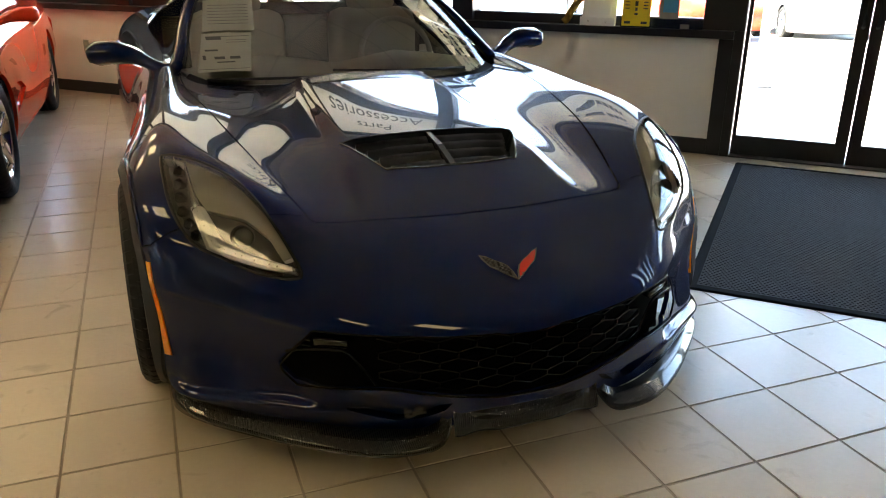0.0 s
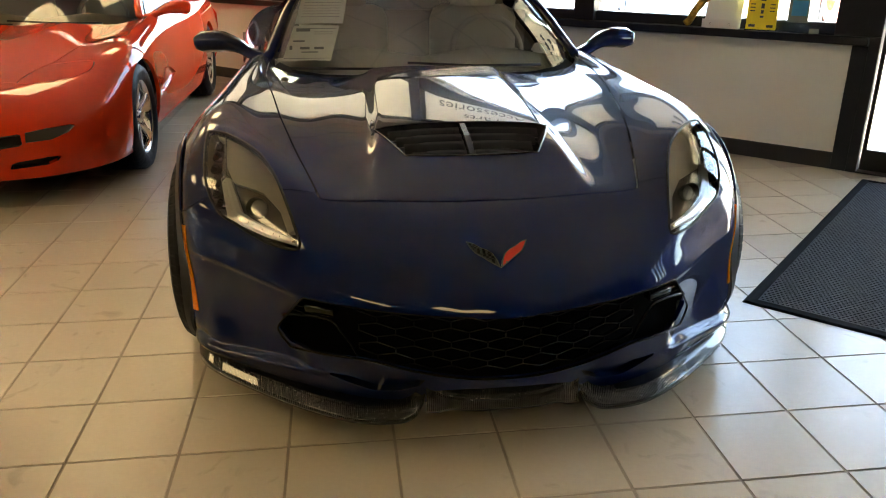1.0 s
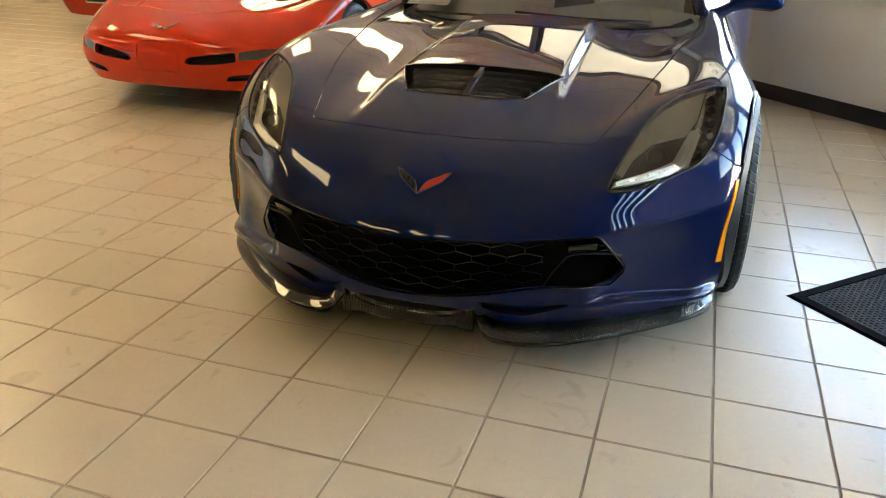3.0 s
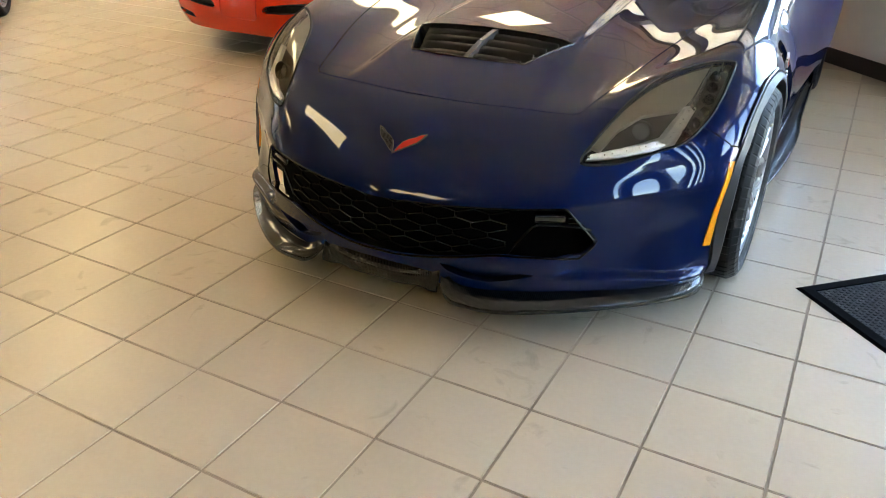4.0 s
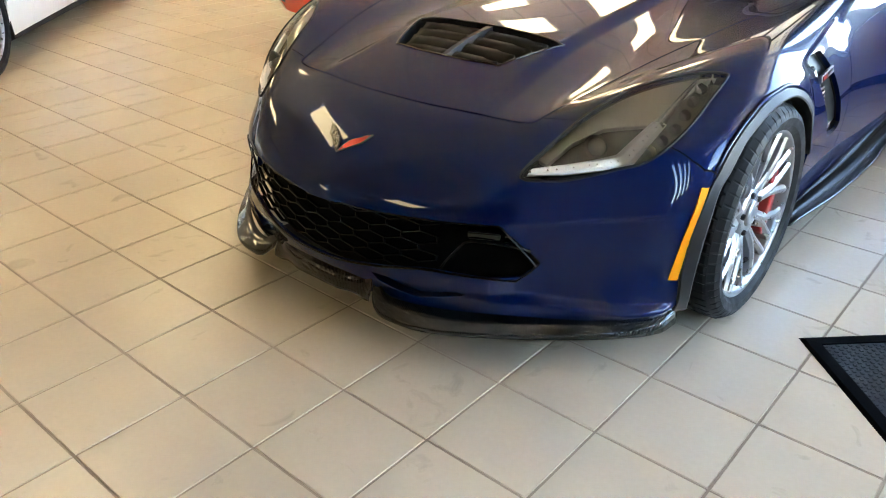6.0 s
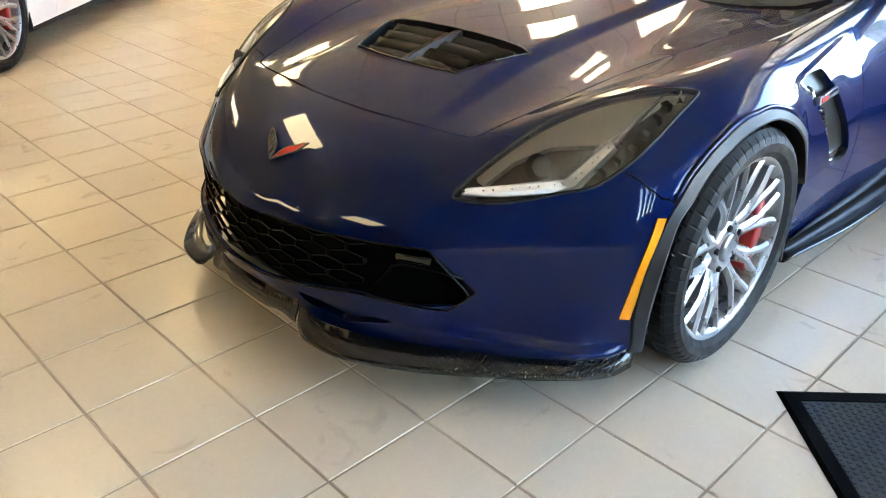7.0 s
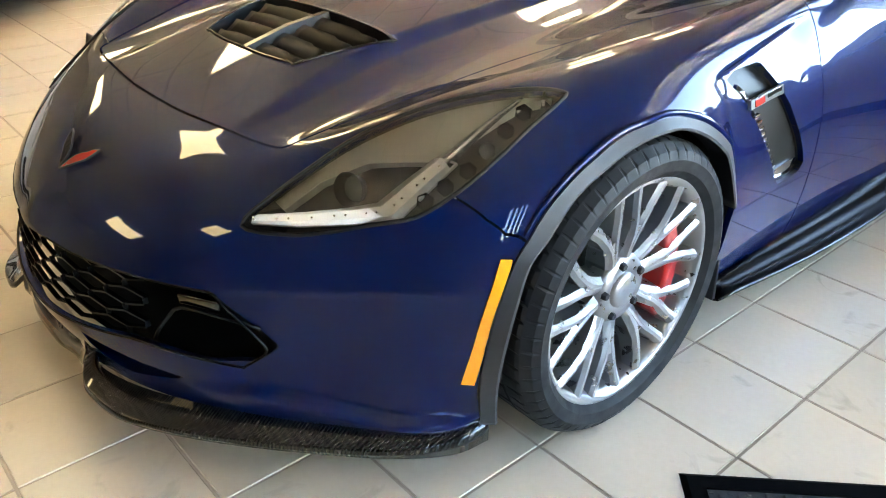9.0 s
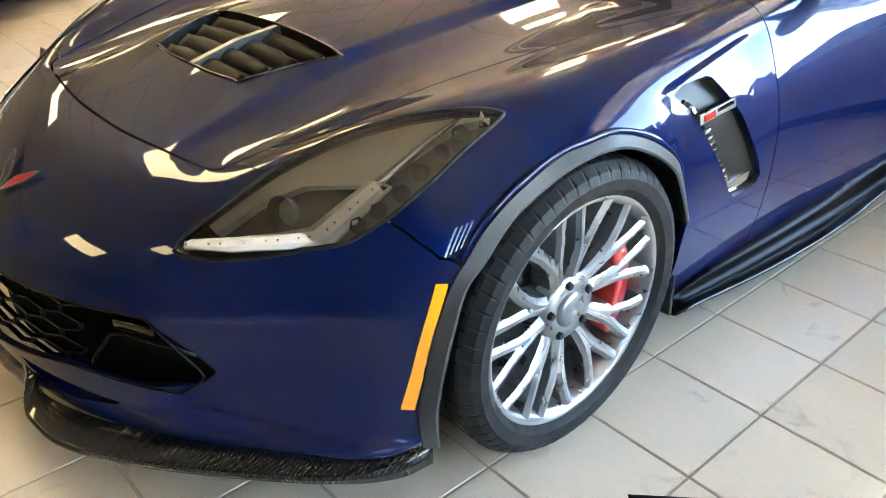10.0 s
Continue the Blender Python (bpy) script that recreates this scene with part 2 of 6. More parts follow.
def lathe(profile, n=96, closed=False, bm=None, lower=None):
    """Turn a profile of (x, r) round the x axis; lower(i, k): how far a point is sunk."""
    bm = bm or bmesh.new()
    rings = []
    for i in range(n):
        a = 2 * math.pi * i / n
        rings.append([bm.verts.new((x, (r - (lower(i, k) if lower else 0)) * math.cos(a), (r - (lower(i, k) if lower else 0)) * math.sin(a))) for k, (x, r) in enumerate(profile)])
    m = len(profile)
    for i in range(n):
        a, b = rings[i], rings[(i + 1) % n]
        for k in range(m if closed else m - 1):
            q = (a[k], b[k], b[(k + 1) % m], a[(k + 1) % m])
            bm.faces.new(q)
    bmesh.ops.recalc_face_normals(bm, faces=bm.faces)
    return bm


def smooth_line(points, n, closed=False):
    """A Catmull-Rom line through the points (numpy rows), n samples a span."""
    p = np.array(points, float)
    if closed:
        q = np.vstack([p[-1], p, p[0], p[1]])
    else:
        q = np.vstack([2 * p[0] - p[1], p, 2 * p[-1] - p[-2]])
    out = []
    for i in range(1, len(q) - 2):
        for s in np.linspace(0, 1, n, endpoint=False):
            a, b, c, d = q[i - 1], q[i], q[i + 1], q[i + 2]
            out.append(0.5 * (2 * b + (c - a) * s + (2 * a - 5 * b + 4 * c - d) * s * s + (3 * b - a - 3 * c + d) * s ** 3))
    if not closed:
        out.append(p[-1])
    return np.array(out)


def sweep(line, section, ups=None, caps=True, bm=None, scale=None):
    """Run a closed section of (side, up) pairs along a line of points."""
    bm = bm or bmesh.new()
    line = [Vector(p) for p in line]
    rings = []
    for i, p in enumerate(line):
        ahead = (line[min(i + 1, len(line) - 1)] - line[max(i - 1, 0)]).normalized()
        up = Vector(ups[i]) if ups is not None else Vector((0, 0, 1))
        side = ahead.cross(up).normalized()
        up = side.cross(ahead).normalized()
        k = scale[i] if scale is not None else 1.0
        rings.append([bm.verts.new(p + side * (a * k) + up * (b * k)) for a, b in section])
    m = len(section)
    for a, b in zip(rings, rings[1:]):
        for k in range(m):
            bm.faces.new((a[k], a[(k + 1) % m], b[(k + 1) % m], b[k]))
    if caps:
        bm.faces.new(rings[0])
        bm.faces.new(list(reversed(rings[-1])))
    bmesh.ops.recalc_face_normals(bm, faces=bm.faces)
    return bm


def tube(line, radius, n=8, bm=None, scale=None):
    return sweep(line, [(radius * math.cos(2 * math.pi * k / n), radius * math.sin(2 * math.pi * k / n)) for k in range(n)], bm=bm, scale=scale)


def plate(outline, depth, axis="z", bm=None, bevel=0.0):
    """A flat plate from a closed outline of 3D points, thickened along -normal."""
    bm = bm or bmesh.new()
    f = bm.faces.new([bm.verts.new(p) for p in outline])
    f.normal_update()
    n = f.normal.copy()
    out = bmesh.ops.extrude_face_region(bm, geom=[f])
    moved = [v for v in out["geom"] if isinstance(v, bmesh.types.BMVert)]
    bmesh.ops.translate(bm, verts=moved, vec=n * depth)
    bmesh.ops.recalc_face_normals(bm, faces=bm.faces)
    if bevel:
        bmesh.ops.bevel(bm, geom=list(bm.edges), offset=bevel, segments=1, affect="EDGES")
    return bm


def mirrored(bm):
    """A mirrored copy across x = 0."""
    out = bm.copy()
    bmesh.ops.transform(out, matrix=MIRROR, verts=out.verts)
    bmesh.ops.reverse_faces(out, faces=out.faces)
    return out


def both(bm):
    """The half and its mirror image, welded on the centre line."""
    other = mirrored(bm)
    data = bpy.data.meshes.new("half")
    other.to_mesh(data)
    other.free()
    bm.from_mesh(data)
    bpy.data.meshes.remove(data)
    near = [v for v in bm.verts if abs(v.co.x) < 0.0006]
    for v in near:
        v.co.x = 0
    bmesh.ops.remove_doubles(bm, verts=near, dist=0.0005)
    return bm


def weights(count, samples, start="free"):
    """Uniform cubic B-spline weights of the control points at even samples; one array for x and one for y and z (a mirrored start flips x)."""
    s = np.linspace(0, count - 1, samples)
    out = []
    for flip in (-1.0, 1.0):
        w = np.zeros((samples, count))
        for r, t in enumerate(s):
            i = min(int(t), count - 2)
            f = t - i
            four = ((1 - f) ** 3 / 6, (3 * f ** 3 - 6 * f * f + 4) / 6, (-3 * f ** 3 + 3 * f * f + 3 * f + 1) / 6, f ** 3 / 6)
            for k, v in zip(range(i - 1, i + 3), four):
                if k < 0 and start == "mirror":
                    w[r, 1] += flip * v
                elif k < 0:
                    w[r, 0] += 2 * v
                    w[r, 1] -= v
                elif k >= count:
                    w[r, count - 1] += 2 * v
                    w[r, count - 2] -= v
                else:
                    w[r, k] += v
        out.append(w)
    return out


def skin(net, across, along, tight=0.85):
    """A smooth surface over a net of style lines (lines x points x 3): samples (along x across x 3)."""
    net = np.array(net, float)
    lines, points = net.shape[:2]
    lk, pk = weights(lines, lines), weights(points, points, "mirror")
    li, pi_ = weights(lines, (lines - 1) * across + 1), weights(points, (points - 1) * along + 1, "mirror")
    out = []
    for c in range(3):
        j = 0 if c == 0 else 1
        ctrl = net[..., c].copy()
        for _ in range(3):
            ctrl += tight * (net[..., c] - lk[1] @ ctrl @ pk[j].T)
        out.append(li[1] @ ctrl @ pi_[j].T)
    return np.stack(out, -1)


def grid_mesh(pts):
    bm = bmesh.new()
    vs = [[bm.verts.new(p) for p in row] for row in pts]
    for a, b in zip(vs, vs[1:]):
        for i in range(len(a) - 1):
            bm.faces.new((a[i], a[i + 1], b[i + 1], b[i]))
    return bm


def inside(poly, u, v):
    hit = False
    j = len(poly) - 1
    for i in range(len(poly)):
        (x1, y1), (x2, y2) = poly[i], poly[j]
        if (y1 > v) != (y2 > v) and u < (x2 - x1) * (v - y1) / (y2 - y1) + x1:
            hit = not hit
        j = i
    return hit


def cut(bm, poly, U, V, only=None):
    """Cut a surface along a closed outline seen along U x V. Returns the faces inside."""
    U, V = Vector(U).normalized(), Vector(V).normalized()
    us, vs = [p[0] for p in poly], [p[1] for p in poly]
    lo_u, hi_u, lo_v, hi_v = min(us), max(us), min(vs), max(vs)

    def bounds(f):
        a, b = [x.co.dot(U) for x in f.verts], [x.co.dot(V) for x in f.verts]
        return min(a), max(a), min(b), max(b)

    cand = {}
    for f in bm.faces:
        if only is None or only(f.calc_center_median(), f.normal):
            b = bounds(f)
            if b[1] >= lo_u and b[0] <= hi_u and b[3] >= lo_v and b[2] <= hi_v:
                cand[f] = b
    for i in range(len(poly)):
        (au, av), (bu, bv) = poly[i - 1], poly[i]
        d = math.hypot(bu - au, bv - av)
        if d < 1e-7:
            continue
        e = 1e-4
        near = [f for f, b in cand.items() if b[1] >= min(au, bu) - e and b[0] <= max(au, bu) + e and b[3] >= min(av, bv) - e and b[2] <= max(av, bv) + e]
        if not near:
            continue
        geom = list({x for f in near for x in (f, *f.edges, *f.verts)})
        for f in near:
            del cand[f]
        out = bmesh.ops.bisect_plane(bm, geom=geom, dist=1e-5, plane_co=U * au + V * av, plane_no=U * (-(bv - av)) + V * (bu - au))
        for f in out["geom"]:
            if isinstance(f, bmesh.types.BMFace) and f.is_valid:
                cand[f] = bounds(f)
        for f in near:
            if f.is_valid and f not in cand:
                cand[f] = bounds(f)
    res = []
    for f in cand:
        if f.is_valid:
            c = f.calc_center_median()
            if inside(poly, c.dot(U), c.dot(V)):
                res.append(f)
    return res


def take(bm, faces):
    """Lift these faces out of bm into a mesh of their own."""
    out = bmesh.new()
    seen = {}
    for f in faces:
        vs = []
        for v in f.verts:
            if v not in seen:
                seen[v] = out.verts.new(v.co)
            vs.append(seen[v])
        out.faces.new(vs)
    bmesh.ops.delete(bm, geom=faces, context="FACES")
    out.normal_update()
    return out


def flange(bm, depth, keep=None):
    """Turn the open edges inward by depth, so that a panel shows its thickness at the joints."""
    bm.normal_update()
    edges = [e for e in bm.edges if e.is_boundary and not (keep and keep((e.verts[0].co + e.verts[1].co) / 2))]
    if not edges:
        return bm
    normal = {v: v.normal.copy() for e in edges for v in e.verts}
    place = {v: v.co.copy() for v in normal}
    twin = {v: bm.verts.new(place[v] - normal[v] * depth) for v in normal}
    for e in edges:
        a, b = e.verts
        f = e.link_faces[0]
        for l in f.loops:
            if l.edge == e:
                a, b = l.vert, l.link_loop_next.vert
        bm.faces.new((b, a, twin[a], twin[b]))
    for e in edges:
        e.smooth = False
    return bm


def offset_poly(poly, d):
    """An outline moved outward (d > 0) by d."""
    p = np.array(poly, float)
    area = 0.5 * np.sum(p[:, 0] * np.roll(p[:, 1], -1) - np.roll(p[:, 0], -1) * p[:, 1])
    t = np.roll(p, -1, 0) - np.roll(p, 1, 0)
    t /= np.maximum(np.linalg.norm(t, axis=1, keepdims=True), 1e-9)
    n = np.stack([t[:, 1], -t[:, 0]], 1) * (1 if area > 0 else -1)
    return [tuple(q) for q in p + n * d]


def flat(points, U, V):
    U, V = Vector(U).normalized(), Vector(V).normalized()
    return [(Vector(p).dot(U), Vector(p).dot(V)) for p in points]


# ---------- the modern sports car ----------
# Style lines of the left half, each from the centre line round the front corner and back along the side.
NOSE = [
    # lower edge behind the splitter
    [(0, -.876, .162), (.2, -.862, .162), (.38, -.808, .158), (.54, -.712, .152), (.71, -.560, .144), (.862, -.374, .14), (.885, 0, .14), (.885, .42, .16), (.885, 1.0, .17), (.89, 1.6, .18), (.91, 2.25, .18), (.93, 2.75, .18), (.85, 3.45, .25)],
    # lower lip
    [(0, -.90, .235), (.2, -.875, .235), (.38, -.808, .23), (.550, -.710, .212), (.734, -.563, .200), (.879, -.403, .200), (.91, 0, .24), (.915, .42, .26), (.91, 1.0, .26), (.92, 1.6, .27), (.945, 2.25, .27), (.96, 2.75, .27), (.88, 3.45, .33)],
    # through the grille
    [(0, -.90, .32), (.2, -.875, .32), (.38, -.808, .32), (.558, -.688, .315), (.732, -.522, .315), (.872, -.368, .32), (.925, 0, .34), (.932, .42, .37), (.925, 1.0, .36), (.935, 1.6, .36), (.965, 2.25, .36), (.98, 2.75, .36), (.90, 3.45, .41)],
    # leading edge over the grille
    [(0, -.872, .412), (.2, -.848, .412), (.38, -.79, .412), (.556, -.69, .412), (.74, -.508, .415), (.884, -.345, .42), (.935, 0, .45), (.94, .42, .46), (.93, 1.0, .45), (.935, 1.6, .45), (.975, 2.25, .45), (.985, 2.75, .46), (.91, 3.45, .50)],
    [(0, -.818, .475), (.2, -.80, .475), (.38, -.75, .475), (.54, -.665, .48), (.735, -.475, .497), (.889, -.317, .51), (.94, 0, .56), (.94, .42, .55), (.925, 1.0, .54), (.925, 1.6, .54), (.975, 2.25, .54), (.985, 2.75, .56), (.91, 3.45, .59)],
    # below the headlamp
    [(0, -.735, .54), (.2, -.722, .54), (.38, -.685, .54), (.54, -.622, .542), (.715, -.475, .558), (.874, -.28, .602), (.932, 0, .66), (.928, .42, .64), (.905, 1.0, .63), (.905, 1.6, .62), (.97, 2.25, .63), (.98, 2.75, .66), (.90, 3.45, .68)],
    [(0, -.65, .588), (.2, -.638, .589), (.375, -.605, .59), (.525, -.552, .60), (.695, -.41, .64), (.822, -.235, .685), (.897, .03, .718), (.895, .42, .708), (.88, 1.0, .70), (.885, 1.6, .69), (.955, 2.25, .71), (.97, 2.75, .75), (.88, 3.45, .77)],
    # front joint of the bonnet, over the lamp to the wing's crest
    [(0, -.56, .622), (.2, -.55, .624), (.36, -.53, .626), (.485, -.49, .634), (.635, -.345, .703), (.77, -.15, .748), (.845, .08, .768), (.855, .42, .765), (.85, 1.0, .765), (.865, 1.6, .745), (.935, 2.25, .78), (.95, 2.75, .83), (.85, 3.45, .85)],
    [(0, -.38, .669), (.19, -.375, .667), (.34, -.365, .660), (.47, -.34, .663), (.592, -.19, .717), (.71, -.01, .762), (.782, .16, .790), (.805, .44, .798), (.81, 1.0, .81), (.84, 1.6, .79), (.905, 2.25, .83), (.91, 2.75, .89), (.80, 3.45, .90)],
    [(0, -.12, .725), (.18, -.12, .722), (.32, -.12, .712), (.44, -.08, .706), (.555, -.01, .735), (.648, .15, .765), (.715, .29, .788), (.76, .50, .806), (.78, 1.0, .83), (.81, 1.6, .82), (.87, 2.25, .865), (.86, 2.75, .92), (.74, 3.45, .925)],
    [(0, .28, .767), (.17, .28, .764), (.30, .28, .754), (.41, .29, .750), (.51, .31, .757), (.59, .38, .775), (.65, .48, .79), (.71, .64, .803), (.745, 1.0, .84), (.78, 1.6, .845), (.83, 2.25, .885), (.80, 2.75, .935), (.66, 3.45, .935)],
    # along the windscreen's foot and the window line
    [(0, .70, .808), (.16, .705, .805), (.29, .715, .794), (.39, .73, .781), (.48, .755, .782), (.56, .79, .785), (.62, .83, .79), (.67, .90, .80), (.71, 1.05, .83), (.745, 1.6, .865), (.79, 2.25, .90), (.74, 2.75, .94), (.58, 3.45, .94)],
]
SIDE_U, SIDE_V = (0, 1, 0), (0, 0, 1)
TOP_U, TOP_V = (1, 0, 0), (0, 1, 0)
FRONT_U, FRONT_V = (1, 0, 0), (0, 0, 1)
LAMP_DIR = Vector((0.50, -0.55, 0.67)).normalized()
LAMP_U = Vector((0.74, 0.67, 0)).normalized()
LAMP_V = LAMP_DIR.cross(LAMP_U)
AXLE_Y, WHEELBASE, HUB_Z = 0.0, 2.71, 0.322

LAMP_LINE = [(.526, -.642, .532), (.61, -.606, .542), (.66, -.548, .545), (.708, -.488, .555), (.768, -.438, .582), (.80, -.37, .62), (.811, -.295, .655), (.814, -.22, .694), (.815, -.135, .733),
             (.80, -.122, .737), (.755, -.165, .742), (.69, -.235, .728), (.64, -.305, .708), (.61, -.375, .688), (.585, -.445, .66), (.565, -.512, .626), (.544, -.58, .585)]
BONNET_LINE = [(0, -.562), (.12, -.56), (.25, -.548), (.36, -.533), (.44, -.518), (.466, -.505), (.478, -.465), (.506, -.359), (.538, -.241), (.572, -.092), (.606, .082), (.638, .288), (.675, .523), (.70, .80), (.70, 1.6)]
VENT_LINE = [(0, -.335), (.10, -.333), (.19, -.322), (.215, -.305), (.285, -.125), (.275, -.105), (.14, -.095), (0, -.092)]
GRILLE_LINE = [(0, .404), (.2, .408), (.40, .414), (.505, .416), (.520, .413), (.530, .404), (.561, .360), (.591, .313), (.595, .302), (.589, .288), (.566, .265), (.552, .261), (.43, .271), (.35, .275), (.233, .259), (.09, .243), (0, .242)]
SIDE_VENT = [(.290, .706), (.33, .717), (.43, .717), (.447, .712), (.496, .664), (.535, .621), (.576, .554), (.630, .480), (.651, .445), (.640, .426), (.60, .418), (.536, .418), (.518, .432), (.427, .545), (.368, .627), (.319, .678)]


ARCH_OUT = [(.345, .42), (.274, .557), (.236, .606), (.148, .660), (.061, .686), (-.005, .685), (-.081, .676), (-.159, .646), (-.210, .616), (-.254, .580), (-.289, .535), (-.316, .491), (-.341, .417), (-.359, .318), (-.376, .248), (-.374, .19), (-.358, .14)]
ARCH_IN = [(.926, .338, .418), (.945, .262, .548), (.947, .222, .590), (.946, .150, .635), (.940, .073, .664), (.936, -.005, .668), (.930, -.075, .655), (.923, -.145, .625), (.919, -.195, .597), (.917, -.230, .563), (.915, -.257, .530), (.911, -.296, .49), (.910, -.322, .415), (.908, -.346, .318), (.906, -.356, .248), (.902, -.352, .19), (.895, -.341, .148)]


def arc(cy, cz, r, a0, a1, n):
    return [(cy + r * math.cos(radians(a0 + (a1 - a0) * i / n)), cz + r * math.sin(radians(a0 + (a1 - a0) * i / n))) for i in range(n + 1)]


def wheel_meshes(r_tyre, width, lip=0.257):
    """Tyre, barrel, a forked double spoke, cap and nut, about the x axis, outer side at +x."""
    h = width / 2
    side = [(-h + .02, lip - .008), (-h + .004, lip + .012), (-h, (lip + r_tyre) / 2), (-h + .008, r_tyre - .018), (-h + .026, r_tyre - .004)]
    tread = []
    for k in range(5):
        a = -h + .03 + k * (width - .06) / 5
        b = -h + .03 + (k + 1) * (width - .06) / 5
        tread += [(a + .004, r_tyre), (b - .004, r_tyre)]
        if k < 4:
            tread += [(b - .0035, r_tyre - .007), (b + .0035, r_tyre - .007)]
    profile = side + tread + [(-x, r) for x, r in reversed(side)]
    ns, nt = len(side), len(tread)

    def sipe(i, k):
        edge = k < ns + 3 or k >= ns + nt - 3
        if ns - 2 <= k < ns + nt + 2 and edge:
            return .0035 if (2 * i + k) % 14 == 0 else 0
        if ns <= k < ns + nt:
            return .003 if (i + k) % 12 == 0 else 0
        return 0

    tyre = lathe(profile, 420, lower=sipe)
    barrel = lathe([(h - .020, lip), (h - .016, lip - .004), (h - .020, lip - .012), (h - .034, lip - .022), (h - .06, lip - .028), (0, lip - .045), (-h + .06, lip - .045), (-h + .02, lip - .01), (-h + .016, lip), (-h + .04, lip - .002), (h - .04, lip - .002)], 128, closed=True)
    spoke = bmesh.new()

    def arm(stations):
        """stations: (radius, angle, width, outer x, depth)."""
        rings = []
        for i, (r, a, w, x, d) in enumerate(stations):
            r0, a0 = stations[max(i - 1, 0)][:2]
            r1, a1 = stations[min(i + 1, len(stations) - 1)][:2]
            p0, p1 = Vector((0, r0 * math.sin(a0), r0 * math.cos(a0))), Vector((0, r1 * math.sin(a1), r1 * math.cos(a1)))
            out = (p1 - p0).normalized()
            side_ = out.cross(Vector((1, 0, 0)))
            c = Vector((0, r * math.sin(a), r * math.cos(a)))
            sec = [(-.5, 1), (-.42, .12), (-.12, -.02), (.12, -.02), (.42, .12), (.5, 1)]
            rings.append([spoke.verts.new(c + side_ * (u * w) + Vector((x - max(dd, 0) * d + (.002 if dd < 0 else 0), 0, 0))) for u, dd in sec])
        for a_, b_ in zip(rings, rings[1:]):
            for k in range(len(a_)):
                spoke.faces.new((a_[k], a_[(k + 1) % len(a_)], b_[(k + 1) % len(b_)], b_[k]))
        spoke.faces.new(rings[0])
        spoke.faces.new(list(reversed(rings[-1])))

    X = h - .036
    for s in (-1, 1):
        a1, a2 = s * radians(10), s * radians(17.5)
        arm([(.040, s * radians(17), .060, X - .020, .055), (.085, s * radians(15.5), .046, X - .0115, .055), (.120, s * radians(15.8), .050, X - .0035, .050), (.148, s * radians(16), .058, X + .0005, .04)])
        arm([(.060, s * radians(17), .026, X - .0150, .05), (.095, s * radians(13.2), .026, X - .0075, .05), (.130, s * radians(12.8), .030, X - .0005, .045), (.160, s * radians(10.8), .032, X + .0040, .042), (.20, s * radians(8), .031, X + .008, .038), (lip - .014, s * radians(6.5), .034, X + .011, .03)])
        arm([(.060, s * radians(22), .026, X - .0155, .05), (.095, s * radians(17.8), .026, X - .0080, .05), (.130, s * radians(18.6), .030, X - .0010, .045), (.160, s * radians(20.8), .032, X + .0035, .042), (.20, s * radians(24.0), .031, X + .0075, .038), (lip - .014, s * radians(27.5), .034, X + .0105, .03)])
    bmesh.ops.recalc_face_normals(spoke, faces=spoke.faces)
    hub = lathe([(X - .05, .080), (X - .020, .078), (X - .010, .072), (X - .007, .050), (X - .008, .04), (X - .012, .036)], 48)
    cap = lathe([(X - .016, .041), (X - .003, .039), (X + .003, .032), (X - .002, .012), (X - .002, .001)], 40)
    nut = lathe([(X - .02, .0095), (X - .003, .0095), (X + .001, .007), (X + .001, .001)], 6)
    return tyre, barrel, spoke, hub, cap, nut, X


